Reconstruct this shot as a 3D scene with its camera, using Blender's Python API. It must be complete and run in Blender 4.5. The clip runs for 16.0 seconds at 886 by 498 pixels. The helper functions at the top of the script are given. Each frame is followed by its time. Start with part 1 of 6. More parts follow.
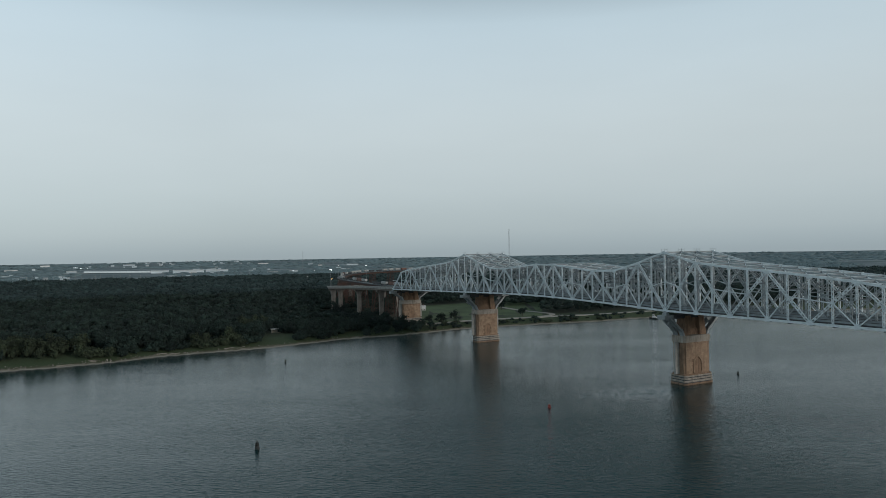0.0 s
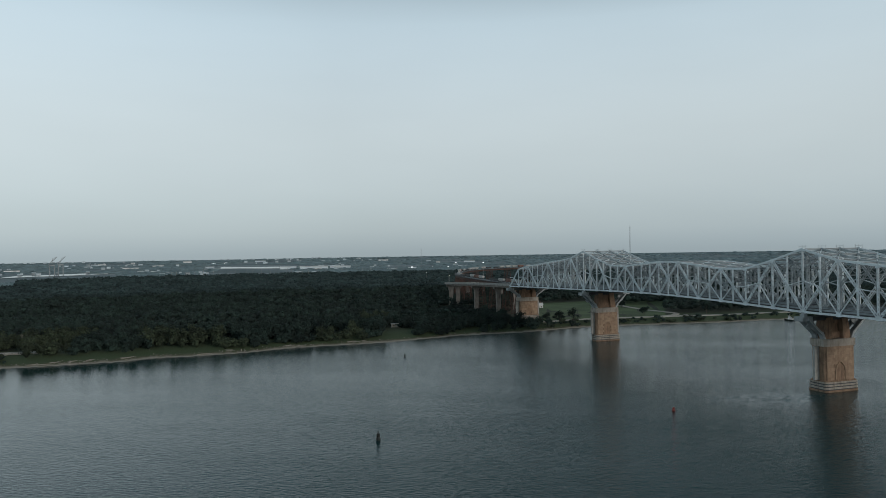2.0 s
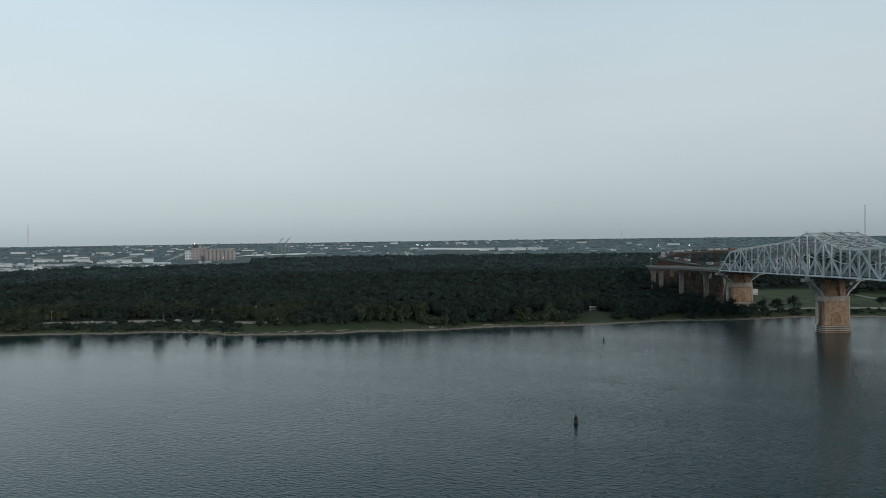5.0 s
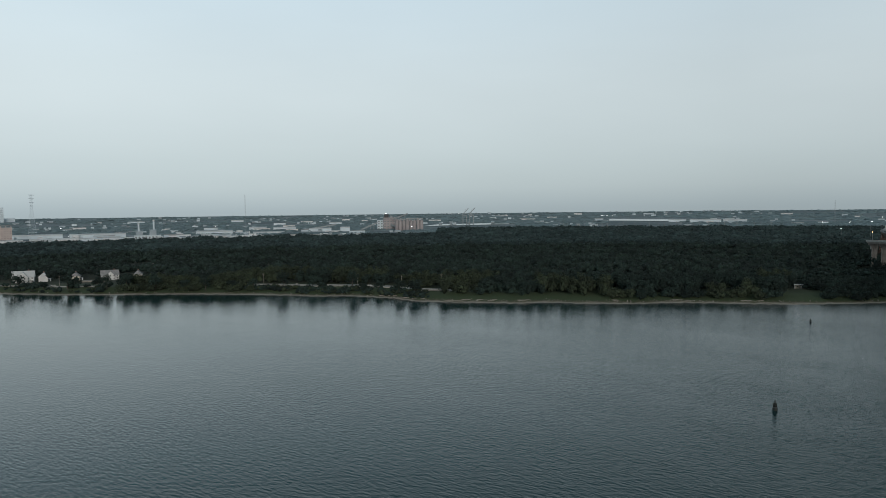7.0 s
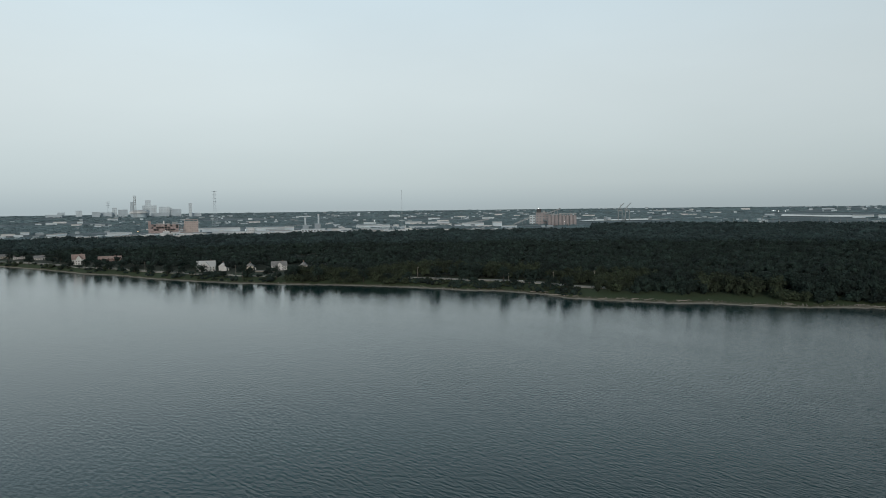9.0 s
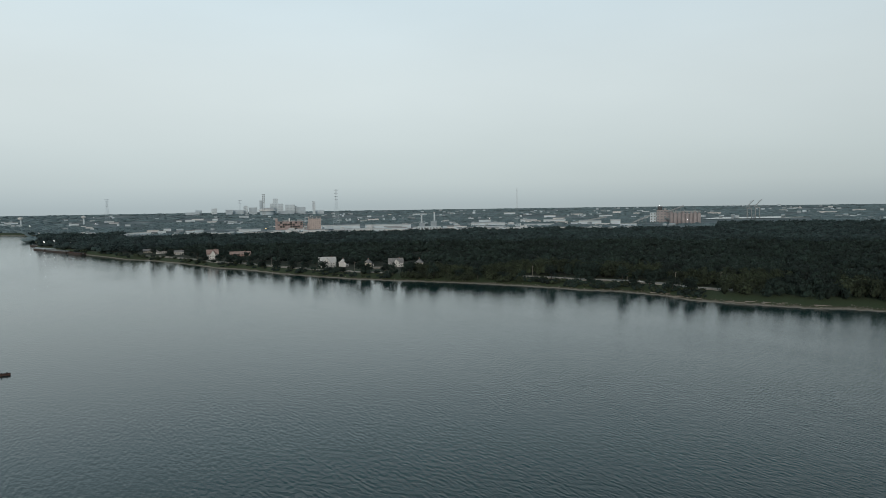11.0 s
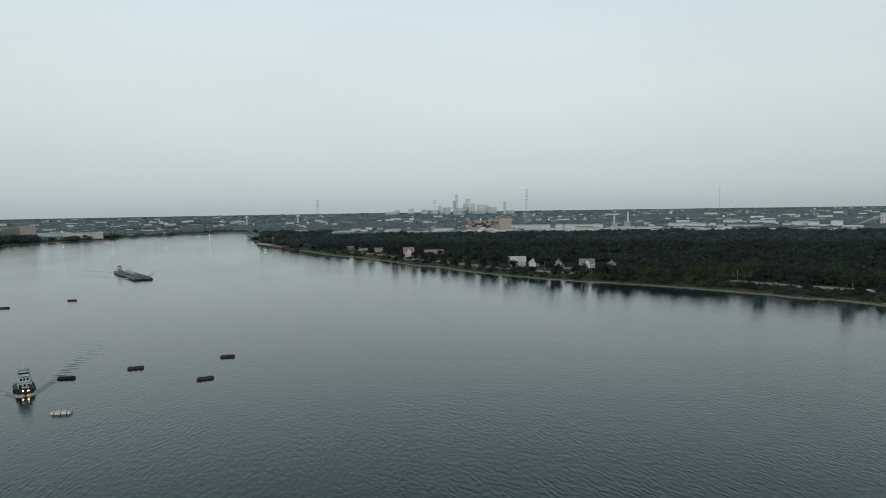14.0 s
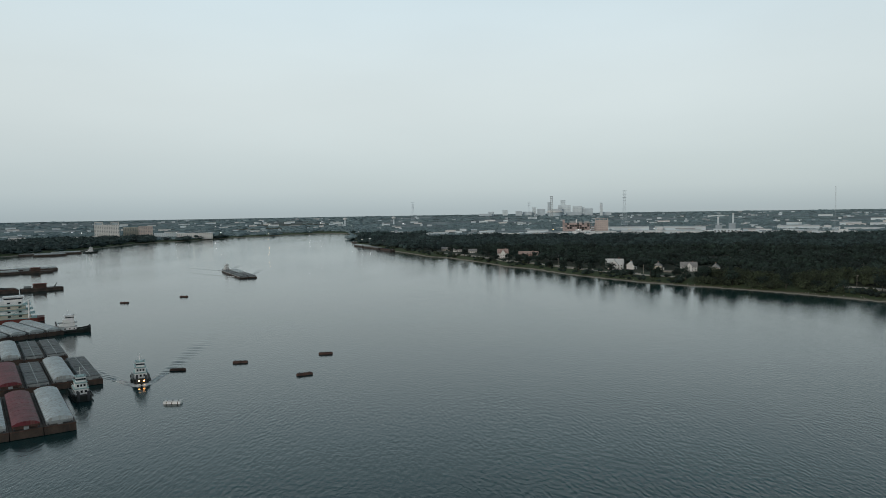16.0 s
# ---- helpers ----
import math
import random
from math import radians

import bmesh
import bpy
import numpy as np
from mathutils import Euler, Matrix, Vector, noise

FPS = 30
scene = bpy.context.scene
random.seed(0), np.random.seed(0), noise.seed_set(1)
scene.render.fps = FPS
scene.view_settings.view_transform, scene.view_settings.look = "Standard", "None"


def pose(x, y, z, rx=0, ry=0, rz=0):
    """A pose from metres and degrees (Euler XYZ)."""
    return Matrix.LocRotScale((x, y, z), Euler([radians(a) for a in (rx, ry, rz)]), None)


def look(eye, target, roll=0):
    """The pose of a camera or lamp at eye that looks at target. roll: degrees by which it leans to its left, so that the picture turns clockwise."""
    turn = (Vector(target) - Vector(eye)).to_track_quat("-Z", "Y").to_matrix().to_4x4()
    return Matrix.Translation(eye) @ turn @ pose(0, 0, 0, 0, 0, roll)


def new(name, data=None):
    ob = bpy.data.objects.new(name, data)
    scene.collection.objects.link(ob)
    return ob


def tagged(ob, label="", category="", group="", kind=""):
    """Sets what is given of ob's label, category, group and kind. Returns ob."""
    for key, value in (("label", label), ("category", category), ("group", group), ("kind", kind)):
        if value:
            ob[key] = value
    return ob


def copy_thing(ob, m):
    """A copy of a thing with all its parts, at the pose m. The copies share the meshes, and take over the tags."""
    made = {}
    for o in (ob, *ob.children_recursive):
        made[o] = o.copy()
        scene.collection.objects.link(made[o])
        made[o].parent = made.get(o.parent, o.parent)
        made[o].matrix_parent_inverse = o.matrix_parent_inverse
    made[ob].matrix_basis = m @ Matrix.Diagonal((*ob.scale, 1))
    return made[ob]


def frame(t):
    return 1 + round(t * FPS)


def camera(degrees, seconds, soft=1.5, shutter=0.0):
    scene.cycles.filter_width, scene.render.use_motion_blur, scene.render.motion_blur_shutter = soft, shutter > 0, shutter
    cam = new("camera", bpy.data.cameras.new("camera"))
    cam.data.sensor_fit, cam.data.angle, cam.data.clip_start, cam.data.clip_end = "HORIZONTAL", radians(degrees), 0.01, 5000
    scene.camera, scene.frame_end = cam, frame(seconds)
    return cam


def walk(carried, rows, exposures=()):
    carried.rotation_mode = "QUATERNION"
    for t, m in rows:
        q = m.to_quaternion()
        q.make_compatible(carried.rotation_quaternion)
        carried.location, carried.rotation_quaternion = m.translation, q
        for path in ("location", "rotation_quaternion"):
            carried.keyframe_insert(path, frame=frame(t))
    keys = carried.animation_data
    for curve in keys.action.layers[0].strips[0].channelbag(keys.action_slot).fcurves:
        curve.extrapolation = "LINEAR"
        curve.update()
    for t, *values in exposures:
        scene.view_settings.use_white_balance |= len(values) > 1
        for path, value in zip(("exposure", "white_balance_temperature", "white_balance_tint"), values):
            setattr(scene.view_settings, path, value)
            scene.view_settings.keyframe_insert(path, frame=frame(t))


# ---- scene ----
cam = camera(64.84, 16.0, soft=0.75)
PATH = [
    (0.0, pose(-0.00, 0.00, 81.01, 90.308, 0.981, 0.000)),
    (0.5, pose(-0.28, 0.19, 81.04, 90.279, 1.004, 2.292)),
    (1.0, pose(-0.46, 0.36, 80.84, 90.271, 0.963, 4.656)),
    (1.5, pose(-0.44, 0.47, 80.70, 90.262, 0.927, 7.030)),
    (2.0, pose(-0.39, 0.55, 80.77, 90.227, 0.916, 9.574)),
    (2.5, pose(-0.52, 0.83, 80.74, 90.220, 0.914, 12.627)),
    (3.0, pose(-0.65, 1.21, 80.61, 90.210, 0.774, 15.689)),
    (3.5, pose(-0.73, 1.59, 80.47, 90.208, 0.791, 18.747)),
    (6.0, pose(-1.45, 3.00, 80.02, 87.500, 0.678, 31.817)),
    (6.5, pose(-1.55, 3.53, 80.02, 86.928, 0.645, 36.225)),
    (7.0, pose(-1.78, 4.30, 79.99, 86.758, 0.655, 40.662)),
    (7.5, pose(-2.24, 5.14, 79.87, 86.661, 0.600, 44.776)),
    (8.0, pose(-2.88, 6.04, 80.02, 86.577, 0.643, 48.008)),
    (8.5, pose(-3.70, 6.78, 80.20, 86.519, 0.695, 50.681)),
    (9.0, pose(-4.56, 7.40, 80.29, 86.480, 0.700, 53.110)),
    (11.5, pose(-8.57, 10.08, 80.57, 86.403, 0.762, 66.062)),
    (12.0, pose(-9.48, 10.23, 80.41, 86.407, 0.703, 70.094)),
    (12.5, pose(-10.32, 10.43, 80.12, 86.440, 0.788, 73.303)),
    (13.0, pose(-11.07, 10.69, 79.98, 86.489, 0.826, 76.164)),
    (13.5, pose(-11.69, 10.83, 79.90, 86.574, 0.838, 77.134)),
    (14.0, pose(-12.13, 10.72, 79.88, 86.634, 0.877, 78.055)),
    (14.5, pose(-12.63, 10.74, 79.83, 86.713, 0.878, 79.839)),
    (15.0, pose(-13.09, 10.64, 79.66, 86.791, 0.861, 81.638)),
    (15.5, pose(-13.65, 10.53, 79.54, 86.842, 0.886, 83.627)),
    (16.0, pose(-14.29, 10.58, 79.41, 86.889, 0.908, 85.755)),
]
walk(cam, PATH, ((0.0, 0.0, 6500, 10), (6.0, 0.0, 6520, 10), (12.0, 0.0, 6720, 10), (16.0, 0.0, 6720, 10)))

# ---- world and light: hazy dusk, low soft sun behind the camera ----
world = bpy.data.worlds.new("dusk_sky")
scene.world = world
world.use_nodes = True
wn, wl = world.node_tree.nodes, world.node_tree.links
wn.clear()
w_out = wn.new("ShaderNodeOutputWorld")
w_add = wn.new("ShaderNodeAddShader")
w_haze = wn.new("ShaderNodeBackground")
w_clear = wn.new("ShaderNodeBackground")
w_sky = wn.new("ShaderNodeTexSky")
w_sky.sky_type, w_sky.sun_disc = "NISHITA", False
w_sky.sun_elevation, w_sky.sun_rotation = radians(16), radians(129)
w_clear.inputs["Strength"].default_value = 0.012
w_tc = wn.new("ShaderNodeTexCoord")
w_sep = wn.new("ShaderNodeSeparateXYZ")
w_ramp = wn.new("ShaderNodeValToRGB")
w_map = wn.new("ShaderNodeMapRange")
w_map.inputs["From Min"].default_value, w_map.inputs["From Max"].default_value = -0.1, 1.0
w_side = wn.new("ShaderNodeMapRange")
w_side.inputs["From Min"].default_value, w_side.inputs["From Max"].default_value = -0.3, -1.0
w_side.inputs["To Min"].default_value, w_side.inputs["To Max"].default_value = 0.93, 1.13
w_cloud = wn.new("ShaderNodeTexNoise")
w_cloud.inputs["Scale"].default_value, w_cloud.inputs["Detail"].default_value = 2.2, 4
w_cmap = wn.new("ShaderNodeMapRange")
w_cmap.inputs["To Min"].default_value, w_cmap.inputs["To Max"].default_value = 0.93, 1.07
w_mul = wn.new("ShaderNodeMath")
w_mul.operation = "MULTIPLY"
w_stretch = wn.new("ShaderNodeMapping")
w_stretch.inputs["Scale"].default_value = (1, 1, 4)
SKY = ((-0.1, (0.24, 0.28, 0.29)), (0.0, (0.315, 0.395, 0.44)), (0.03, (0.375, 0.455, 0.50)), (0.09, (0.485, 0.555, 0.585)),
       (0.18, (0.565, 0.635, 0.65)), (0.29, (0.54, 0.66, 0.725)), (0.36, (0.46, 0.58, 0.645)), (0.5, (0.205, 0.285, 0.32)), (1.0, (0.14, 0.20, 0.23)))
els = w_ramp.color_ramp.elements
while len(els) < len(SKY):
    els.new(0.5)
for e, (h, c) in zip(els, SKY):
    e.position, e.color = (h + 0.1) / 1.1, (*c, 1)
wl.new(w_tc.outputs["Generated"], w_sep.inputs[0])
wl.new(w_sep.outputs["Z"], w_map.inputs["Value"])
wl.new(w_map.outputs[0], w_ramp.inputs[0])
wl.new(w_ramp.outputs[0], w_haze.inputs["Color"])
wl.new(w_sep.outputs["X"], w_side.inputs["Value"])
wl.new(w_tc.outputs["Generated"], w_stretch.inputs["Vector"])
wl.new(w_stretch.outputs[0], w_cloud.inputs["Vector"])
wl.new(w_cloud.outputs[0], w_cmap.inputs["Value"])
wl.new(w_side.outputs[0], w_mul.inputs[0])
wl.new(w_cmap.outputs[0], w_mul.inputs[1])
# the high sky darkens away from the bright side
w_high = wn.new("ShaderNodeMapRange")
w_high.inputs["From Min"].default_value, w_high.inputs["From Max"].default_value = 0.31, 0.49
w_dim = wn.new("ShaderNodeMapRange")
w_dim.inputs["From Min"].default_value, w_dim.inputs["From Max"].default_value = -0.8, 0.2
w_dim.inputs["To Max"].default_value = 0.8
w_prod, w_keep, w_fin = wn.new("ShaderNodeMath"), wn.new("ShaderNodeMath"), wn.new("ShaderNodeMath")
w_prod.operation, w_keep.operation, w_fin.operation = "MULTIPLY", "SUBTRACT", "MULTIPLY"
w_keep.inputs[0].default_value = 1.0
wl.new(w_sep.outputs["Z"], w_high.inputs["Value"])
wl.new(w_sep.outputs["X"], w_dim.inputs["Value"])
wl.new(w_high.outputs[0], w_prod.inputs[0])
wl.new(w_dim.outputs[0], w_prod.inputs[1])
wl.new(w_prod.outputs[0], w_keep.inputs[1])
wl.new(w_mul.outputs[0], w_fin.inputs[0])
wl.new(w_keep.outputs[0], w_fin.inputs[1])
wl.new(w_fin.outputs[0], w_haze.inputs["Strength"])
w_ramp.color_ramp.interpolation = "B_SPLINE"
wl.new(w_sky.outputs[0], w_clear.inputs["Color"])
wl.new(w_haze.outputs[0], w_add.inputs[0])
wl.new(w_clear.outputs[0], w_add.inputs[1])
wl.new(w_add.outputs[0], w_out.inputs["Surface"])
sun = new("sun", bpy.data.lights.new("sun", "SUN"))
sun.data.energy, sun.data.angle, sun.data.color = 0.95, radians(16), (1.0, 0.94, 0.88)
sun.matrix_world = look((0.75 * 500, -0.6 * 500, 0.28 * 500), (0, 0, 0))

# ---- materials ----
def mat(name, color, rough=0.8, var=0.25, scale=0.4, fine=6.0, bump=0.2, metal=0.0, tint=None, per="none", stain=None, depth=0.05, spread=0.4):
    """A surface with two scales of variation, relief and optional stains or piece-by-piece shift."""
    m = bpy.data.materials.new(name)
    m.use_nodes = True
    n, l = m.node_tree.nodes, m.node_tree.links
    b = n["Principled BSDF"]
    tc = n.new("ShaderNodeTexCoord")
    big, small = n.new("ShaderNodeTexNoise"), n.new("ShaderNodeTexNoise")
    big.inputs["Scale"].default_value, big.inputs["Detail"].default_value = scale, 5
    small.inputs["Scale"].default_value, small.inputs["Detail"].default_value = fine, 3
    geo = n.new("ShaderNodeNewGeometry")
    for t in (big, small):
        l.new(geo.outputs["Position"], t.inputs["Vector"])
    ramp = n.new("ShaderNodeValToRGB")
    lo = tuple(max(0, c * (1 - var)) for c in color)
    hi = tint or tuple(min(1, c * (1 + var)) for c in color)
    ramp.color_ramp.elements[0].position, ramp.color_ramp.elements[1].position = 0.32, 0.68
    ramp.color_ramp.elements[0].color, ramp.color_ramp.elements[1].color = (*lo, 1), (*hi, 1)
    l.new(big.outputs[0], ramp.inputs[0])
    mix = n.new("ShaderNodeMix")
    mix.data_type, mix.blend_type = "RGBA", "MULTIPLY"
    mix.inputs["Factor"].default_value = 1.0
    g = n.new("ShaderNodeMapRange")
    g.inputs["To Min"].default_value, g.inputs["To Max"].default_value = 1 - var * 0.8, 1 + var * 0.8
    l.new(small.outputs[0], g.inputs["Value"])
    if per != "none":
        r = n.new("ShaderNodeMapRange")
        r.inputs["To Min"].default_value, r.inputs["To Max"].default_value = 1 - spread, 1 + spread
        if per == "island":
            l.new(geo.outputs["Random Per Island"], r.inputs["Value"])
        else:
            oi = n.new("ShaderNodeObjectInfo")
            l.new(oi.outputs["Random"], r.inputs["Value"])
        mm = n.new("ShaderNodeMath")
        mm.operation = "MULTIPLY"
        l.new(g.outputs[0], mm.inputs[0])
        l.new(r.outputs[0], mm.inputs[1])
        fac = mm.outputs[0]
    else:
        fac = g.outputs[0]
    l.new(ramp.outputs[0], mix.inputs["A"])
    l.new(fac, mix.inputs["B"])
    col = mix.outputs["Result"]
    if stain:
        st = n.new("ShaderNodeTexNoise")
        mp = n.new("ShaderNodeMapping")
        mp.inputs["Scale"].default_value = (1, 1, 0.15)
        l.new(geo.outputs["Position"], mp.inputs["Vector"])
        l.new(mp.outputs[0], st.inputs["Vector"])
        st.inputs["Scale"].default_value, st.inputs["Detail"].default_value = 0.9, 6
        sr = n.new("ShaderNodeMapRange")
        sr.inputs["From Min"].default_value, sr.inputs["From Max"].default_value = 0.5, 0.72
        l.new(st.outputs[0], sr.inputs["Value"])
        sm = n.new("ShaderNodeMix")
        sm.data_type = "RGBA"
        sm.inputs["B"].default_value = (*stain, 1)
        l.new(sr.outputs[0], sm.inputs["Factor"])
        l.new(col, sm.inputs["A"])
        col = sm.outputs["Result"]
    l.new(col, b.inputs["Base Color"])
    b.inputs["Roughness"].default_value, b.inputs["Metallic"].default_value = rough, metal
    if bump:
        bp = n.new("ShaderNodeBump")
        bp.inputs["Strength"].default_value, bp.inputs["Distance"].default_value = bump, depth
        l.new(small.outputs[0], bp.inputs["Height"])
        l.new(bp.outputs[0], b.inputs["Normal"])
    return m


def lamp_mat(name, color, strength):
    m = bpy.data.materials.new(name)
    m.use_nodes = True
    b = m.node_tree.nodes["Principled BSDF"]
    b.inputs["Base Color"].default_value = (*color, 1)
    b.inputs["Emission Color"].default_value = (*color, 1)
    b.inputs["Emission Strength"].default_value = strength
    return m


def water_mat(name, color, rough, w1, w2):
    m = bpy.data.materials.new(name)
    m.use_nodes = True
    n, l = m.node_tree.nodes, m.node_tree.links
    b = n["Principled BSDF"]
    geo = n.new("ShaderNodeNewGeometry")
    b.inputs["Roughness"].default_value, b.inputs["IOR"].default_value = rough, 1.30
    b.inputs["Specular Tint"].default_value = (0.72, 1.0, 1.0, 1)
    # calm slicks and wind-ruffled patches
    patch = n.new("ShaderNodeTexNoise")
    patch.inputs["Scale"].default_value, patch.inputs["Detail"].default_value = 0.008, 6
    mp = n.new("ShaderNodeMapping")
    mp.inputs["Rotation"].default_value = (0, 0, radians(28))
    mp.inputs["Scale"].default_value = (0.45, 1.5, 1)
    l.new(geo.outputs["Position"], mp.inputs["Vector"])
    l.new(mp.outputs[0], patch.inputs["Vector"])
    silt = n.new("ShaderNodeMix")
    silt.data_type = "RGBA"
    silt.inputs["A"].default_value = (*color, 1)
    silt.inputs["B"].default_value = (*(c * 1.5 for c in color), 1)
    l.new(patch.outputs[0], silt.inputs["Factor"])
    l.new(silt.outputs["Result"], b.inputs["Base Color"])
    pr = n.new("ShaderNodeMapRange")
    pr.inputs["From Min"].default_value, pr.inputs["From Max"].default_value = 0.38, 0.62
    pr.inputs["To Min"].default_value, pr.inputs["To Max"].default_value = 0.62, 1.0
    l.new(patch.outputs[0], pr.inputs["Value"])
    chop, swell = n.new("ShaderNodeTexNoise"), n.new("ShaderNodeTexNoise")
    mp2 = n.new("ShaderNodeMapping")
    mp2.inputs["Rotation"].default_value = (0, 0, radians(20))
    mp2.inputs["Scale"].default_value = (0.6, 1.5, 1)
    l.new(geo.outputs["Position"], mp2.inputs["Vector"])
    chop.inputs["Scale"].default_value, chop.inputs["Detail"].default_value = 0.55, 4
    swell.inputs["Scale"].default_value, swell.inputs["Detail"].default_value = 0.1, 2
    l.new(mp2.outputs[0], chop.inputs["Vector"])
    l.new(mp2.outputs[0], swell.inputs["Vector"])
    b1, b2 = n.new("ShaderNodeBump"), n.new("ShaderNodeBump")
    b1.inputs["Distance"].default_value, b2.inputs["Distance"].default_value = w1, w2
    l.new(pr.outputs[0], b1.inputs["Strength"])
    # ripples grow towards the bridge (+x) and ease with distance from the camera's origin
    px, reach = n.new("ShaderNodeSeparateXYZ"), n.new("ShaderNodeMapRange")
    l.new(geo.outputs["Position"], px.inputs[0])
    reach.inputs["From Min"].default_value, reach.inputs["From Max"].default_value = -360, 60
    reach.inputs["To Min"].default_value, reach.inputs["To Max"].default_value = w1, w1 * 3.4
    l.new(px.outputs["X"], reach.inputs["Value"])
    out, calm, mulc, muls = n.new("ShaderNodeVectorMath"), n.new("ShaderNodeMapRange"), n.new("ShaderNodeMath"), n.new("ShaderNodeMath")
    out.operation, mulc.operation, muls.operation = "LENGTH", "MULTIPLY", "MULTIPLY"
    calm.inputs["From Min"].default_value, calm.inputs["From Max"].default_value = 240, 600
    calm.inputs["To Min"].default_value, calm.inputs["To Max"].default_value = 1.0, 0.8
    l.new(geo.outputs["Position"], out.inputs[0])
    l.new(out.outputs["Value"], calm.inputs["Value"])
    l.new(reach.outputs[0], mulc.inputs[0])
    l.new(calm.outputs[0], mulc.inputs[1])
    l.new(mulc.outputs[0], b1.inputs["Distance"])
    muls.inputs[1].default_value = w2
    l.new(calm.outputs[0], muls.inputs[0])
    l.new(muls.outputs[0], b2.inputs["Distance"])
    l.new(chop.outputs[0], b1.inputs["Height"])
    b2.inputs["Strength"].default_value = 0.6
    l.new(swell.outputs[0], b2.inputs["Height"])
    l.new(b2.outputs[0], b1.inputs["Normal"])
    l.new(b1.outputs[0], b.inputs["Normal"])
    return m


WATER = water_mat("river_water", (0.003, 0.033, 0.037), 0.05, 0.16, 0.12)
POND = water_mat("pond_water", (0.05, 0.06, 0.06), 0.1, 0.02, 0.02)
STEEL = mat("aluminium_painted_steel", (0.70, 0.77, 0.80), 0.5, 0.14, 0.25, 3.0, 0.08, 0.15)
STEEL_OLD = mat("weathered_grey_steel", (0.30, 0.33, 0.34), 0.6, 0.2, 0.3, 3.0, 0.1, 0.1)
# shade inside the bridge is painted into these two darker greys
STEEL_INNER = mat("shaded_inner_grey", (0.40, 0.45, 0.47), 0.55, 0.2, 0.25, 3.0, 0.08, 0.1)
STEEL_SHADE = mat("shaded_bracing_grey", (0.25, 0.285, 0.30), 0.6, 0.2, 0.25, 3.0, 0.08, 0.1)
STEEL_DARK = mat("dark_steel", (0.06, 0.065, 0.07), 0.6, 0.25, 0.3, 3.0, 0.1, 0.2)
RUST = mat("rusty_steel", (0.080, 0.045, 0.036), 0.85, 0.35, 0.4, 4.0, 0.3, 0.0)
STONE = mat("warm_sandstone", (0.33, 0.225, 0.155), 0.9, 0.18, 0.3, 2.5, 0.5, 0.0, (0.38, 0.275, 0.19), "object", (0.27, 0.18, 0.12), spread=0.16)
STONE_PLAIN = mat("stained_pier_stone", (0.25, 0.165, 0.11), 0.9, 0.25, 0.25, 2.0, 0.5, 0.0, None, "none", (0.13, 0.085, 0.06))
CONCRETE = mat("pale_concrete", (0.36, 0.36, 0.34), 0.85, 0.16, 0.3, 3.0, 0.25, 0.0, None, "none", (0.17, 0.165, 0.155))
CONCRETE_WARM = mat("warm_grey_concrete", (0.34, 0.31, 0.27), 0.85, 0.16, 0.3, 3.0, 0.25, 0.0, None, "none", (0.2, 0.17, 0.14))
ASPHALT = mat("worn_asphalt", (0.075, 0.075, 0.075), 0.9, 0.2, 0.2, 4.0, 0.2)
SHELL_ROAD = mat("crushed_shell_road", (0.42, 0.40, 0.36), 0.95, 0.25, 0.1, 1.2, 0.3)
LAWN = mat("mown_grass", (0.085, 0.13, 0.055), 0.95, 0.3, 0.03, 0.9, 0.4, depth=0.3)
LEAF = mat("broadleaf_foliage", (0.012, 0.029, 0.025), 0.9, 0.5, 0.045, 0.35, 0.0, 0.0, (0.028, 0.053, 0.042), "island", spread=0.3)
LEAF_PALE = mat("willow_foliage", (0.030, 0.046, 0.026), 0.9, 0.4, 0.05, 0.4, 0.0, 0.0, (0.052, 0.072, 0.040), "island", spread=0.3)
# distance haze is painted into these two foliage colours as pale blue
LEAF_FAR = mat("hazed_far_foliage", (0.165, 0.235, 0.255), 0.9, 0.15, 0.006, 0.1, 0.0, 0.0, None, "island", spread=0.12)
LEAF_MID = mat("hazed_inland_foliage", (0.026, 0.051, 0.053), 0.9, 0.45, 0.02, 0.2, 0.0, 0.0, (0.046, 0.080, 0.078), "island", spread=0.3)
BARK = mat("grey_brown_bark", (0.075, 0.065, 0.055), 0.95, 0.3, 0.8, 5.0, 0.6)
ROCK = mat("broken_limestone", (0.27, 0.25, 0.22), 0.95, 0.3, 0.3, 3.0, 0.5, 0.0, None, "island")
WHITE = mat("white_weatherboard", (0.74, 0.74, 0.72), 0.7, 0.07, 0.3, 4.0, 0.15)
CREAM = mat("cream_render", (0.62, 0.57, 0.48), 0.8, 0.1, 0.2, 3.0, 0.15)
ROOF_GREY = mat("grey_shingle_roof", (0.30, 0.30, 0.30), 0.9, 0.2, 0.4, 4.0, 0.3)
ROOF_WHITE = mat("white_metal_roof", (0.66, 0.67, 0.67), 0.5, 0.1, 0.05, 1.0, 0.1, 0.1)
ROOF_PINK = mat("faded_red_roof", (0.44, 0.33, 0.30), 0.9, 0.2, 0.3, 3.0, 0.3)
BRICK = mat("red_brown_brick", (0.30, 0.20, 0.175), 0.9, 0.2, 0.15, 2.0, 0.3)
# mill brick paled by haze put into its colour
MILL_BRICK = mat("hazed_mill_brick", (0.40, 0.325, 0.315), 0.9, 0.2, 0.15, 2.0, 0.2)
TAN = mat("tan_brick", (0.52, 0.45, 0.42), 0.9, 0.12, 0.15, 2.0, 0.2)
SILO = mat("pinkish_grain_silo_concrete", (0.37, 0.335, 0.335), 0.9, 0.15, 0.05, 0.5, 0.2)
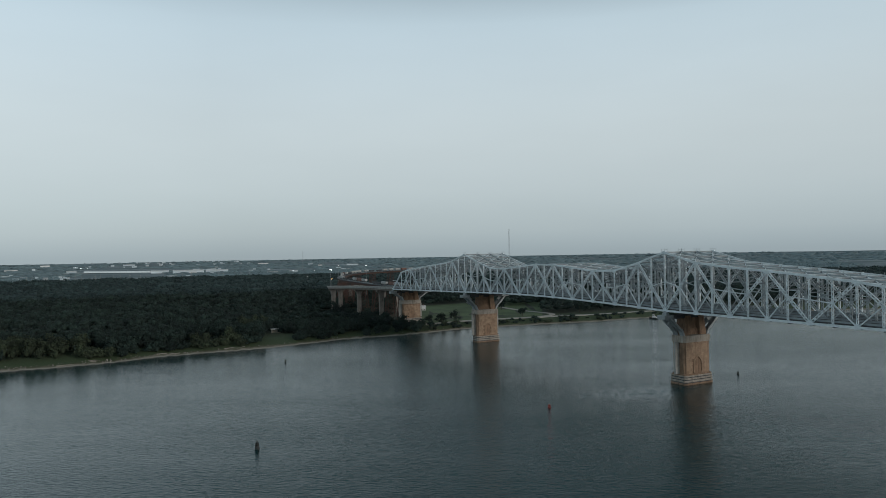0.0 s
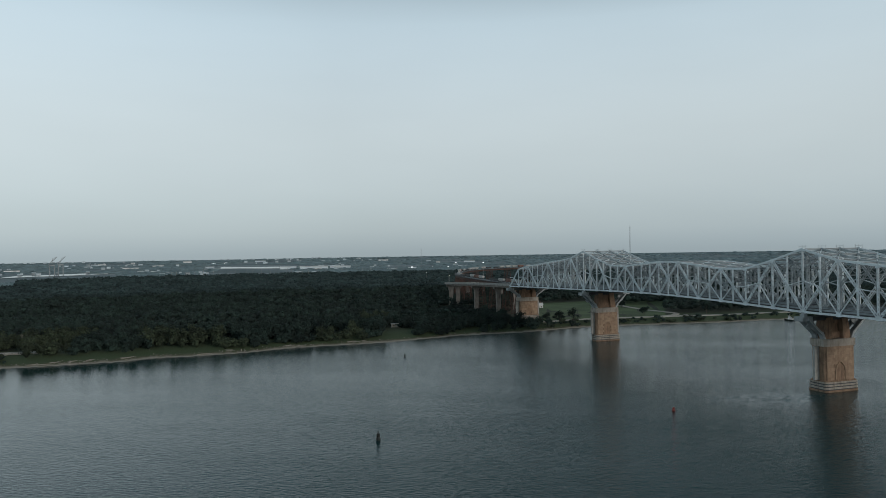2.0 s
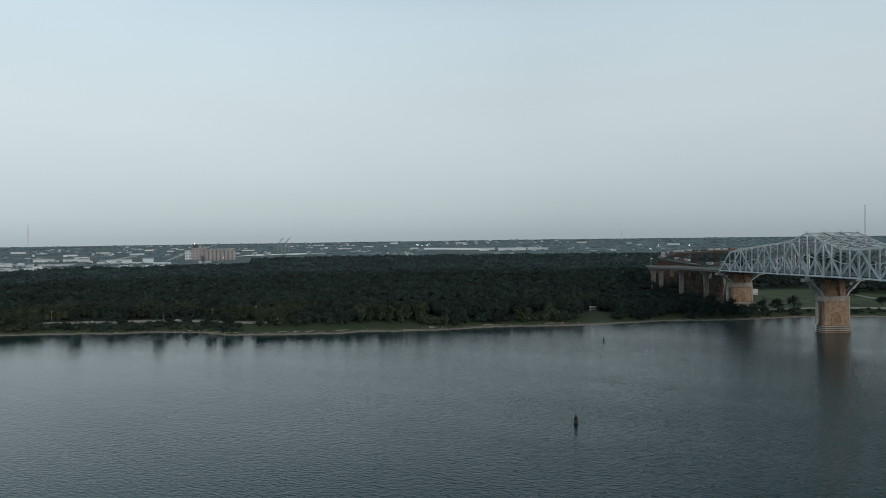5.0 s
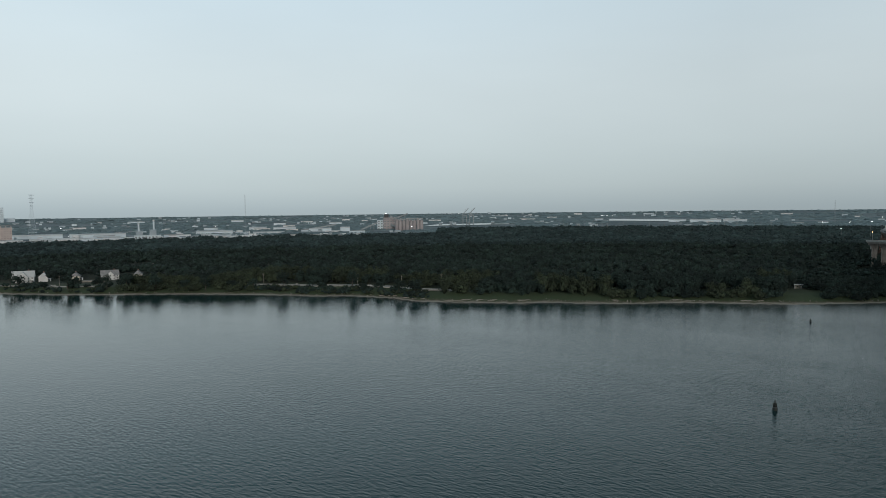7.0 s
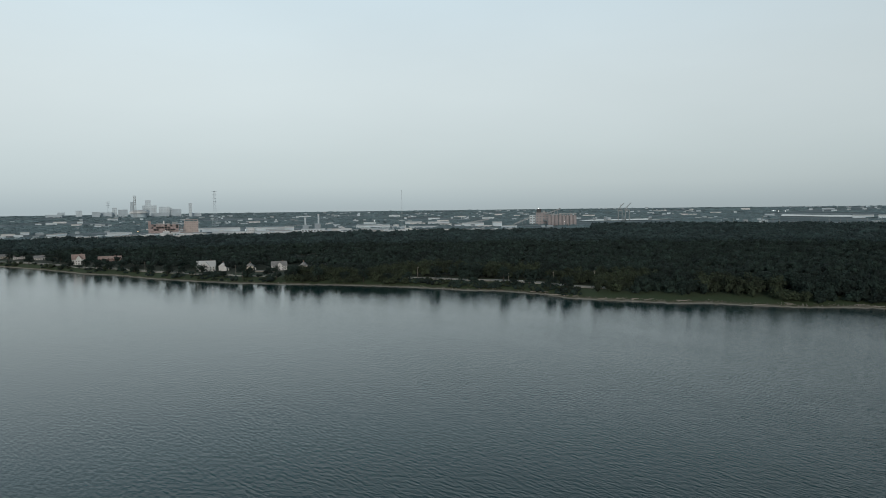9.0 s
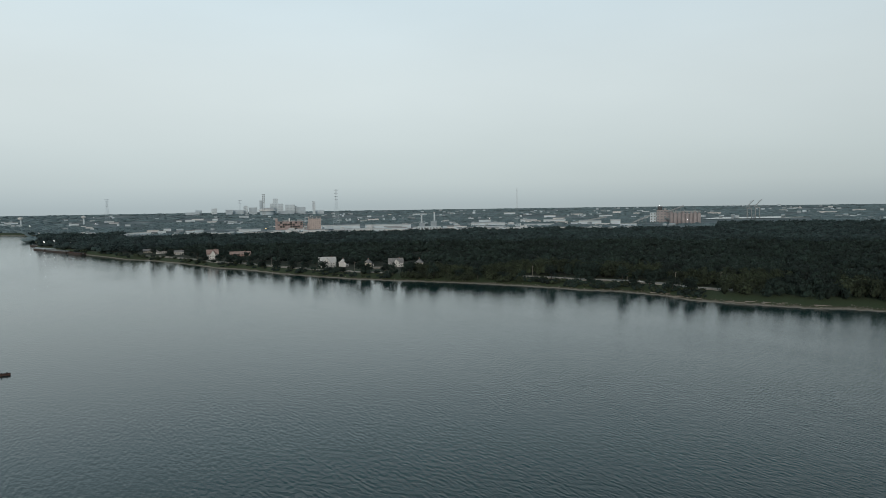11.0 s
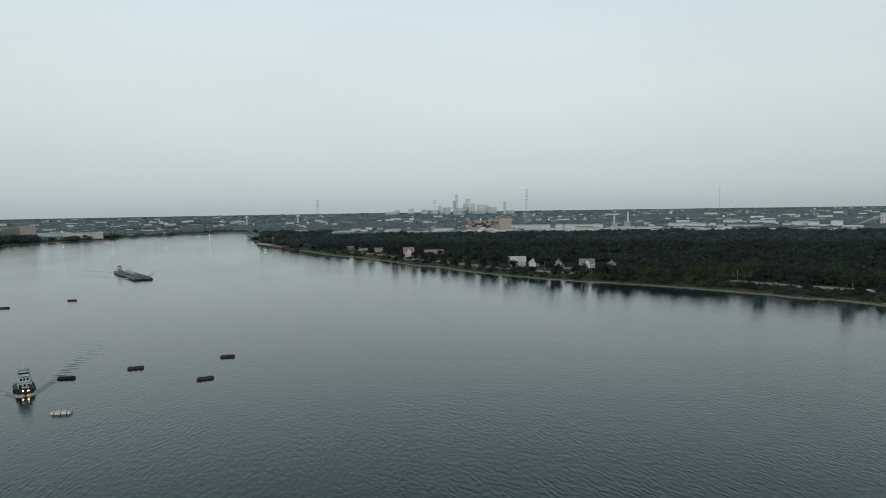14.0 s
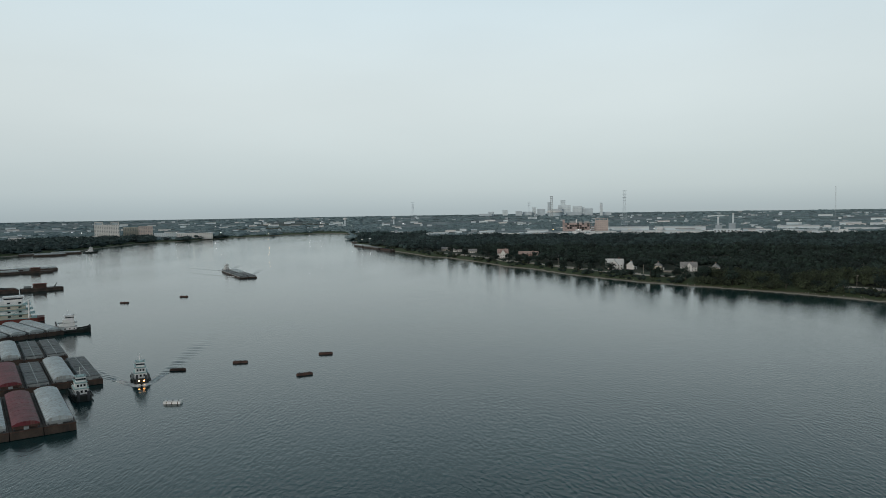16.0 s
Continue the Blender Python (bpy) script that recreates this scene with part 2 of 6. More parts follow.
# distance haze is painted into both town colours, also used on far pylons
TOWN = mat("hazed_city_concrete", (0.64, 0.72, 0.76), 0.8, 0.1, 0.02, 0.2, 0.05)
TOWN_DARK = mat("hazed_city_blue_grey", (0.48, 0.56, 0.61), 0.5, 0.12, 0.02, 0.2, 0.05)
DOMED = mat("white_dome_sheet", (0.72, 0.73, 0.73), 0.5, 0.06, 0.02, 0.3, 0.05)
# far windows, lightened with painted haze
FAR_GLASS = mat("hazed_window_glass", (0.20, 0.225, 0.24), 0.4, 0.2, 0.3, 2.0, 0.0)
GLASS = mat("dark_window_glass", (0.03, 0.035, 0.04), 0.15, 0.2, 0.3, 2.0, 0.0)
HULL = mat("black_red_barge_hull", (0.040, 0.032, 0.028), 0.7, 0.35, 0.2, 2.0, 0.25, 0.0, (0.085, 0.06, 0.048), "none", (0.08, 0.055, 0.042))
HULL_RED = mat("oxide_red_hull", (0.16, 0.04, 0.03), 0.7, 0.3, 0.2, 2.0, 0.2)
COVER_GREY = mat("galvanised_barge_cover", (0.50, 0.56, 0.58), 0.5, 0.14, 0.15, 1.2, 0.15, 0.1, None, "none", (0.29, 0.28, 0.26))
COVER_MAROON = mat("maroon_barge_cover", (0.17, 0.028, 0.040), 0.6, 0.25, 0.15, 1.2, 0.15, 0.0, None, "none", (0.20, 0.085, 0.08))
COVER_SLATE = mat("slate_barge_cover", (0.10, 0.115, 0.12), 0.6, 0.25, 0.15, 1.2, 0.2, 0.0, None, "none", (0.2, 0.2, 0.2))
COVER_DARK = mat("dark_cargo_hold", (0.03, 0.033, 0.036), 0.8, 0.35, 0.3, 2.0, 0.3)
COAL = mat("heaped_coal", (0.018, 0.018, 0.02), 0.8, 0.4, 0.3, 2.0, 0.8, depth=0.4)
BOAT_WHITE = mat("white_boat_paint", (0.80, 0.81, 0.81), 0.45, 0.08, 0.4, 4.0, 0.05)
BOAT_TEAL = mat("pale_teal_boat_paint", (0.28, 0.46, 0.47), 0.5, 0.12, 0.4, 4.0, 0.05)
RUBBER = mat("black_rubber", (0.015, 0.015, 0.016), 0.8, 0.2, 0.5, 4.0, 0.2)
FOAM = mat("wake_foam", (0.80, 0.82, 0.82), 0.9, 0.35, 0.5, 3.0, 0.6, depth=0.3)
BUOY_RED = mat("red_buoy_paint", (0.24, 0.035, 0.028), 0.5, 0.2, 0.5, 3.0, 0.05)
BUOY_BLACK = mat("dark_buoy_paint", (0.02, 0.025, 0.022), 0.5, 0.2, 0.5, 3.0, 0.05)
TRAIN_RUST = mat("oxide_boxcar_paint", (0.19, 0.105, 0.085), 0.8, 0.25, 0.2, 2.0, 0.1)
TRAIN_GREY = mat("grey_hopper_paint", (0.42, 0.42, 0.41), 0.7, 0.2, 0.2, 2.0, 0.1)
LAMP = lamp_mat("white_lamp_glow", (0.95, 0.97, 1.0), 9.0)
DECK_FLOOD = lamp_mat("amber_deck_flood", (1.0, 0.45, 0.14), 16.0)
VIADUCT = mat("stained_viaduct_concrete", (0.24, 0.22, 0.20), 0.9, 0.2, 0.2, 2.0, 0.25, 0.0, None, "none", (0.12, 0.105, 0.095))
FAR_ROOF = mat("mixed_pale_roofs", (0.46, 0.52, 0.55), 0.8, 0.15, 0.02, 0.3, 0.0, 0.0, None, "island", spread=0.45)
LAMP_WARM = lamp_mat("warm_lamp_glow", (1.0, 0.62, 0.28), 9.0)


# ---- mesh building ----
class Solid:
    """Collects vertices and faces for one mesh."""

    def __init__(self):
        self.v, self.f = [], []

    def add(self, verts, faces):
        o = len(self.v)
        self.v.extend(tuple(p) for p in verts)
        self.f.extend(tuple(i + o for i in q) for q in faces)
        return self

    def box(self, x0, y0, z0, x1, y1, z1, top=1.0, m=None):
        """A box; top scales its upper face about the middle."""
        cx, cy = (x0 + x1) / 2, (y0 + y1) / 2
        vs = [(x, y, z0) for x, y in ((x0, y0), (x1, y0), (x1, y1), (x0, y1))]
        vs += [(cx + (x - cx) * top, cy + (y - cy) * top, z1) for x, y in ((x0, y0), (x1, y0), (x1, y1), (x0, y1))]
        if m is not None:
            vs = [m @ Vector(p) for p in vs]
        return self.add(vs, [(3, 2, 1, 0), (4, 5, 6, 7), (0, 1, 5, 4), (1, 2, 6, 5), (2, 3, 7, 6), (3, 0, 4, 7)])

    def beam(self, p, q, w, h, up=(0, 0, 1)):
        """A bar of section w (sideways) by h from p to q."""
        p, q = Vector(p), Vector(q)
        d = (q - p).normalized()
        s = d.cross(Vector(up))
        s = s.normalized() if s.length > 1e-4 else d.orthogonal().normalized()
        t = s.cross(d)
        s, t = s * (w / 2), t * (h / 2)
        vs = [p - s - t, p + s - t, p + s + t, p - s + t, q - s - t, q + s - t, q + s + t, q - s + t]
        return self.add(vs, [(3, 2, 1, 0), (4, 5, 6, 7), (0, 1, 5, 4), (1, 2, 6, 5), (2, 3, 7, 6), (3, 0, 4, 7)])

    def tube(self, p, q, r0, r1, k=8, caps=True):
        p, q = Vector(p), Vector(q)
        d = (q - p).normalized()
        a = d.orthogonal().normalized()
        b = d.cross(a)
        ring = lambda c, r: [c + (a * math.cos(i * math.tau / k) + b * math.sin(i * math.tau / k)) * r for i in range(k)]
        fs = [(i, (i + 1) % k, k + (i + 1) % k, k + i) for i in range(k)]
        if caps:
            fs += [tuple(range(k))[::-1], tuple(range(k, 2 * k))]
        return self.add(ring(p, r0) + ring(q, r1), fs)

    def loft(self, rings, close=True, caps=True):
        k = len(rings[0])
        fs = []
        for j in range(len(rings) - 1):
            for i in range(k if close else k - 1):
                a, b = j * k + i, j * k + (i + 1) % k
                fs.append((a, b, b + k, a + k))
        if caps and close:
            fs += [tuple(range(k))[::-1], tuple(range((len(rings) - 1) * k, len(rings) * k))]
        return self.add([p for r in rings for p in r], fs)

    def mesh(self, name, material, smooth=False):
        me = bpy.data.meshes.new(name)
        me.from_pydata(self.v, [], self.f)
        me.materials.append(material)
        if smooth:
            me.shade_smooth()
        me.update()
        return me


def part(name, solid, material, parent, label="", smooth=False):
    ob = new(name, solid.mesh(name, material, smooth))
    ob.parent = parent
    return tagged(ob, label)


def thing(name, m, label, category, group="", kind=""):
    ob = new(name)
    ob.matrix_world = m
    return tagged(ob, label, category, group, kind)


def solo(name, solid, material, label, category="", group="", kind="", smooth=False):
    return tagged(new(name, solid.mesh(name, material, smooth)), label, category, group, kind)


# ---- lie of the land: distance of the bank from the origin by bearing (degrees left of +y) ----
BANK = ((-180, 350), (-150, 300), (-120, 330), (-90, 520), (-70, 900), (-50, 1300), (-35, 1080), (-25, 960), (-17, 866), (-12, 806), (-7.5, 775),
        (-2, 741), (1.7, 706), (4, 688), (8.6, 669), (11.7, 645), (13.8, 632), (17.4, 622), (22, 615), (25.4, 600), (29, 595), (32, 599),
        (35, 592), (40.2, 602), (42.7, 610), (44.9, 637), (48.5, 660), (51, 664), (53.4, 681), (58, 709), (66, 757), (69.6, 785),
        (72.5, 825), (75.4, 876), (78.2, 955), (80, 988), (81.9, 1066), (85.3, 1205), (86.5, 1229), (89.8, 1450), (92.4, 1700), (93.0, 2640),
        (95.4, 2800), (98.5, 2620), (102.8, 2455), (105.6, 2290), (109.2, 2178), (111.7, 1950), (113.5, 1800), (117.7, 1690), (125, 1400),
        (140, 700), (160, 450), (180, 350))
BANK_AZ, BANK_R = np.array([b[0] for b in BANK], float), np.array([b[1] for b in BANK], float)
PROFILE_D = (-400, -60, -20, -6, 0, 6, 14, 22, 34, 60, 5000)
PROFILE_Z = (-6, -4, -2, -0.7, 0.0, 0.9, 1.9, 3.0, 4.6, 5.0, 5.0)


def bank_r(az):
    return np.interp(az, BANK_AZ, BANK_R) + 1.6 * np.sin(np.asarray(az) * 7.1) + 1.0 * np.sin(np.asarray(az) * 23.7 + 1)


def rise(r):
    """The land lifts gently towards the horizon."""
    return np.clip((np.asarray(r, float) - 2600) / 2250, 0, 1) * 46.5


def ground_z(x, y):
    r, az = math.hypot(x, y), math.degrees(math.atan2(-x, y))
    d = r - float(bank_r(az))
    return float(np.interp(d, PROFILE_D, PROFILE_Z)) + float(rise(r)) * min(1, max(0, d / 150))


def polar(az, r):
    a = radians(az)
    return -math.sin(a) * r, math.cos(a) * r


def bearing(x, y):
    return math.degrees(math.atan2(-x, y)), math.hypot(x, y)


# ground: one sheet from the river bed to the horizon
azs = np.concatenate([np.arange(-180, -45, 3.0), np.arange(-45, 92, 0.35), np.arange(92, 93.6, 0.1), np.arange(93.6, 126, 0.35), np.arange(126, 180, 3.0)])
offs = np.array([-400, -200, -60, -20, -6, -2, 0, 2, 6, 10, 14, 18, 22, 28, 34, 45, 60, 80, 110, 150, 200, 300])
steps = np.linspace(0, 1, 26)[1:] ** 1.3
rows_v, rows_d = [], []
rng = np.random.default_rng(3)
for az in azs:
    r1 = float(bank_r(az))
    rs = np.concatenate([np.maximum(r1 + offs, 4 + 0.5 * np.arange(len(offs))), r1 + 300 + steps * (4870 - r1 - 300)])
    d = rs - r1
    z = np.interp(d, PROFILE_D, PROFILE_Z) + rise(rs) * np.clip(d / 150, 0, 1)
    z = z + np.where((d > 3) & (rs < 2600), rng.normal(0, 0.18, len(rs)), 0)
    a = radians(az)
    rows_v.append(np.stack([-math.sin(a) * rs, math.cos(a) * rs, z], 1))
    rows_d.append(d)
na, nr = len(azs), len(rows_v[0])
gv = np.concatenate(rows_v)
gf = [(i * nr + j, i * nr + j + 1, ((i + 1) % na) * nr + j + 1, ((i + 1) % na) * nr + j) for i in range(na) for j in range(nr - 1)]
gme = bpy.data.meshes.new("ground")
gme.from_pydata(gv.tolist(), [], gf)
inland = gme.attributes.new("inland", "FLOAT", "POINT")
inland.data.foreach_set("value", np.concatenate(rows_d).astype(np.float32))
gme.shade_smooth()


def ground_mat():
    m = bpy.data.materials.new("river_bank_earth_and_grass")
    m.use_nodes = True
    n, l = m.node_tree.nodes, m.node_tree.links
    b = n["Principled BSDF"]
    b.inputs["Roughness"].default_value = 0.95
    at = n.new("ShaderNodeAttribute")
    at.attribute_name = "inland"
    geo = n.new("ShaderNodeNewGeometry")
    wob, grain = n.new("ShaderNodeTexNoise"), n.new("ShaderNodeTexNoise")
    wob.inputs["Scale"].default_value, wob.inputs["Detail"].default_value = 0.07, 5
    grain.inputs["Scale"].default_value, grain.inputs["Detail"].default_value = 0.9, 4
    l.new(geo.outputs["Position"], wob.inputs["Vector"])
    l.new(geo.outputs["Position"], grain.inputs["Vector"])
    wm = n.new("ShaderNodeMapRange")
    wm.inputs["To Min"].default_value, wm.inputs["To Max"].default_value = -4, 4
    l.new(wob.outputs[0], wm.inputs["Value"])
    add = n.new("ShaderNodeMath")
    l.new(at.outputs["Fac"], add.inputs[0])
    l.new(wm.outputs[0], add.inputs[1])
    sc = n.new("ShaderNodeMapRange")
    sc.inputs["From Min"].default_value, sc.inputs["From Max"].default_value = -10, 90
    l.new(add.outputs[0], sc.inputs["Value"])
    ramp = n.new("ShaderNodeValToRGB")
    tones = ((0.0, (0.07, 0.06, 0.05)), (0.095, (0.16, 0.14, 0.115)), (0.112, (0.38, 0.35, 0.30)), (0.138, (0.26, 0.23, 0.18)), (0.165, (0.09, 0.095, 0.05)), (0.21, (0.060, 0.090, 0.038)), (0.6, (0.050, 0.074, 0.036)), (1.0, (0.045, 0.055, 0.035)))
    while len(ramp.color_ramp.elements) < len(tones):
        ramp.color_ramp.elements.new(0.5)
    for e, (p, c) in zip(ramp.color_ramp.elements, tones):
        e.position, e.color = p, (*c, 1)
    l.new(sc.outputs[0], ramp.inputs[0])
    # fields and bare lots further out, with distance haze painted in as blue-grey
    lots = n.new("ShaderNodeTexNoise")
    lots.inputs["Scale"].default_value, lots.inputs["Detail"].default_value = 0.004, 5
    mp = n.new("ShaderNodeMapping")
    mp.inputs["Rotation"].default_value = (0, 0, radians(60))
    mp.inputs["Scale"].default_value = (0.5, 2.2, 1)
    l.new(geo.outputs["Position"], mp.inputs["Vector"])
    l.new(mp.outputs[0], lots.inputs["Vector"])
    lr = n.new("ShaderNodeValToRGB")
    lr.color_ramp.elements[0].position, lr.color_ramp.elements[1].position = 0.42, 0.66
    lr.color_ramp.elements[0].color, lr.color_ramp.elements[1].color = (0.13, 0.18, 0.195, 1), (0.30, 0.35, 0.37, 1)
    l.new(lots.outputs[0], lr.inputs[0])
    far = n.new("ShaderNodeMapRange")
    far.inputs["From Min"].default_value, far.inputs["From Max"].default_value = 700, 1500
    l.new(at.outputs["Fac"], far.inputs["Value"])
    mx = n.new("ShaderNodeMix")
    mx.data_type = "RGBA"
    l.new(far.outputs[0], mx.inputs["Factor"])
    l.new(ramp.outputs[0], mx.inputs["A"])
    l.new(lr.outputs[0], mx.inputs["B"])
    gr = n.new("ShaderNodeMapRange")
    gr.inputs["To Min"].default_value, gr.inputs["To Max"].default_value = 0.65, 1.35
    l.new(grain.outputs[0], gr.inputs["Value"])
    mul = n.new("ShaderNodeMix")
    mul.data_type, mul.blend_type = "RGBA", "MULTIPLY"
    mul.inputs["Factor"].default_value = 1
    l.new(mx.outputs["Result"], mul.inputs["A"])
    l.new(gr.outputs[0], mul.inputs["B"])
    l.new(mul.outputs["Result"], b.inputs["Base Color"])
    bp = n.new("ShaderNodeBump")
    bp.inputs["Strength"].default_value, bp.inputs["Distance"].default_value = 0.5, 0.4
    l.new(grain.outputs[0], bp.inputs["Height"])
    l.new(bp.outputs[0], b.inputs["Normal"])
    return m


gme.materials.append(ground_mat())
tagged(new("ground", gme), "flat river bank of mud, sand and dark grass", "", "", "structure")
# river surface
ws = Solid()
ws.add([(-3400, -1700, 0), (1900, -1700, 0), (1900, 1900, 0), (-3400, 1900, 0)], [(0, 1, 2, 3)])
solo("water", ws, WATER, "wide calm grey-green river with fine ripples", kind="structure")

# ---- bridge: axis U from the near river pier towards the far bank, N across it ----
U, N = Vector((-0.46557, 0.88501, 0)), Vector((0.88501, 0.46557, 0))
PIER_A = Vector((149.5, 423.5, 0))
MAIN, SIDE = 241.0, 161.0


def on(s, off, z):
    return PIER_A + U * s + N * off + Vector((0, 0, z))


def chord_low(s):
    if s <= 0:
        return 44.3
    if s <= MAIN:
        return 44.3 + 1.1 * s / MAIN + 2.4 * math.sin(math.pi * s / MAIN)
    return 45.4 - (s - MAIN) / SIDE * 3.6


LONG = [0, 1, 2, 3, 4, 5, 6, 7, 8, 9, 10, 11]
MAIN_TOP = [79, 72.6, 67.4, 67.0, 69.0, 70.8, 70.8, 69.0, 67.0, 67.4, 72.6, 79]
SIDE_TOP = [79, 73.0, 70.6, 69.0, 67.0, 64.8, 61.5]


def stations():
    """Panel points: station, height of the top chord (None at a span's end), and whether main diagonals meet below."""
    pts = []
    p = SIDE / 7
    for k in range(7, 0, -1):
        pts.append((-k * p, SIDE_TOP[k] if k < 7 else None, k % 2 == 0 or k == 7))
    for k in range(12):
        pts.append((k * MAIN / 11, MAIN_TOP[k], (k % 2 == 0) if k < 6 else (k % 2 == 1)))
    for k in range(1, 8):
        pts.append((MAIN + k * p, SIDE_TOP[k] - 0.9 * k / 7 if k < 7 else None, k % 2 == 0 or k == 7))
    return pts


PANELS = stations()
bridge = thing("truss_bridge", Matrix.Translation(PIER_A), "grey-painted steel cantilever truss bridge on stone river piers", "bridge")
bridge_m = Matrix.Translation(-PIER_A)


def bpart(name, solid, material, parent=None, label=""):
    solid.v = [tuple(Vector(p) - PIER_A) for p in solid.v]
    return part(name, solid, material, parent or bridge, label)


def laced(sol, p, q, w, d):
    """A built-up member: two side plates joined by batten plates."""
    p, q = Vector(p), Vector(q)
    ax = (q - p).normalized()
    side = ax.cross(N).normalized() * (w / 2)
    for k in (-1, 1):
        sol.beam(p + side * k, q + side * k, d, w * 0.26, N.cross(ax))
    n = max(2, int((q - p).length / 2.3))
    for i in range(n):
        c = p + (q - p) * ((i + 0.5) / n)
        sol.beam(c - ax * 0.42, c + ax * 0.42, d * 0.8, w * 0.9, N.cross(ax))


def top_z(s):
    return float(np.interp(s, [a for a, b, c in PANELS if b], [b for a, b, c in PANELS if b]))


def build_truss(off, single, steel):
    def run(pts):
        return Solid().loft([[on(a, off + o, z + h) for o, h in ((-0.45, -0.58), (0.45, -0.58), (0.45, 0.58), (-0.45, 0.58))] for a, z in pts])

    low = run([(a, chord_low(a)) for p, q in zip(PANELS, PANELS[1:]) for a in (p[0], (p[0] + q[0]) / 2)] + [(PANELS[-1][0], chord_low(PANELS[-1][0]))])
    top = run([(a, t) for a, t, b in PANELS if t])
    verts, diags, subs = [], [], []
    for (s0, t0, b0), (s1, t1, b1) in zip(PANELS, PANELS[1:]):
        mid = (s0 + s1) / 2
        if t0 and t1:
            tm = (t0 + t1) / 2
            verts.append((on(mid, off, chord_low(mid)), on(mid, off, tm)))
        if b0 and not b1 or b1 and not b0 or not (t0 and t1):
            sl, st = (s0, s1) if b0 and (t1 is not None) else (s1, s0)
            zt = t1 if st == s1 else t0
            if t0 is None:
                sl, st, zt = s0, s1, t1
            if t1 is None:
                sl, st, zt = s1, s0, t0
            diags.append((on(sl, off, chord_low(sl)), on(st, off, zt), not (t0 and t1)))
            c = on(mid, off, (chord_low(sl) + zt) / 2)
            subs.append((c, on(st, off, chord_low(st))))
            subs.append((c, on(sl, off, (chord_low(sl) + top_z(sl)) / 2)))
        else:
            diags.append((on(s0, off, chord_low(s0)), on(s1, off, t1), False))
            diags.append((on(s0, off, t0), on(s1, off, chord_low(s1)), False))
    for s, t, b in PANELS:
        if t:
            verts.append((on(s, off, chord_low(s)), on(s, off, t)))
    bpart("bottom_chord", low, steel)
    bpart("top_chord", top, steel)
    groups = (("vertical", [(p, q, 0.82, 0.55) for p, q in verts]), ("diagonal", [(p, q, 1.3 if e else 1.1, 0.75) for p, q, e in diags]), ("brace", [(p, q, 0.62, 0.45) for p, q in subs]))
    for name, bars in groups:
        joined = Solid()
        for p, q, w, d in bars:
            sol = Solid() if single else joined
            if name == "brace":
                sol.beam(p, q, d, w, N)
            else:
                laced(sol, p, q, w, d)
            if single:
                bpart(name, sol, steel)
        if not single:
            bpart(name + "s", joined, steel)
    # gusset plates at the joints
    for s, t, b in PANELS:
        m = chord_low(s)
        bpart("gusset_plate", Solid().beam(on(s - 1.3, off, m + 0.25), on(s + 1.3, off, m + 0.25), 1.0, 2.2), steel)
        if t:
            bpart("gusset_plate", Solid().beam(on(s - 1.1, off, t - 0.3), on(s + 1.1, off, t - 0.3), 1.0, 1.9), steel)


OUTER, INNER = 20.5, 6.5
build_truss(-OUTER, True, STEEL)
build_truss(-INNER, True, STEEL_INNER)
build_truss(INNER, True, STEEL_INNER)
build_truss(OUTER, True, STEEL)
# cross frames, top laterals
marks = []
for (s0, t0, b0), (s1, t1, b1) in zip(PANELS, PANELS[1:]):
    if t0:
        marks.append((s0, t0))
    if t0 and t1:
        marks.append(((s0 + s1) / 2, (t0 + t1) / 2))
lines = (-OUTER, -INNER, INNER, OUTER)
for s, t in marks:
    cross = Solid()
    cross.beam(on(s, -OUTER, t), on(s, OUTER, t), 0.5, 0.75)
    drop = min(8.0, t - chord_low(s) - 9)
    cross.beam(on(s, -OUTER, t - drop), on(s, OUTER, t - drop), 0.4, 0.5)
    for a, b in zip(lines, lines[1:]):
        cross.beam(on(s, a, t), on(s, b, t - drop), 0.3, 0.35)
        cross.beam(on(s, b, t), on(s, a, t - drop), 0.3, 0.35)
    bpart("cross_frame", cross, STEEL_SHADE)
for (s0, t0), (s1, t1) in zip(marks, marks[1:]):
    for a, b in zip(lines, lines[1:]):
        bpart("lateral_brace", Solid().beam(on(s0, a, t0), on(s1, b, t1), 0.35, 0.35).beam(on(s0, b, t0), on(s1, a, t1), 0.35, 0.35), STEEL)
# lamp brackets and hand rails along the ridge
for s, t in marks:
    for off in lines:
        bpart("ridge_post", Solid().beam(on(s, off, t + 0.5), on(s, off, t + 1.7), 0.12, 0.12, (1, 0, 0)), STEEL_OLD)
for s0 in (0, MAIN):
    for off in lines:
        bpart("ridge_rail", Solid().beam(on(s0 - 2.2, off, 80.6), on(s0 + 2.2, off, 80.6), 0.1, 0.1), STEEL_OLD)
        for d in (-2.2, 0, 2.2):
            bpart("ridge_post", Solid().beam(on(s0 + d, off, 79.3), on(s0 + d, off, 81.2), 0.12, 0.12, (1, 0, 0)), STEEL_OLD)

# decks
for a, b, name, material in ((-OUTER + 0.8, -INNER - 0.8, "roadway_deck", ASPHALT), (INNER + 0.8, OUTER - 0.8, "roadway_deck", ASPHALT), (-INNER + 0.8, INNER - 0.8, "rail_deck", STEEL_DARK)):
    half = [a_ for p, q in zip(PANELS, PANELS[1:]) for a_ in (p[0], (p[0] + q[0]) / 2)] + [PANELS[-1][0]]
    bpart(name, Solid().loft([[on(p, o, chord_low(p) + h) for o, h in ((a, 0.75), (b, 0.75), (b, 1.25), (a, 1.25))] for p in half]), material)
    for p in half[:-1]:
        z0 = chord_low(p) + 1.0
        bpart("floor_beam", Solid().beam(on(p, a - 0.7, z0 - 1.2), on(p, b + 0.7, z0 - 1.2), 0.6, 1.9), STEEL_DARK)
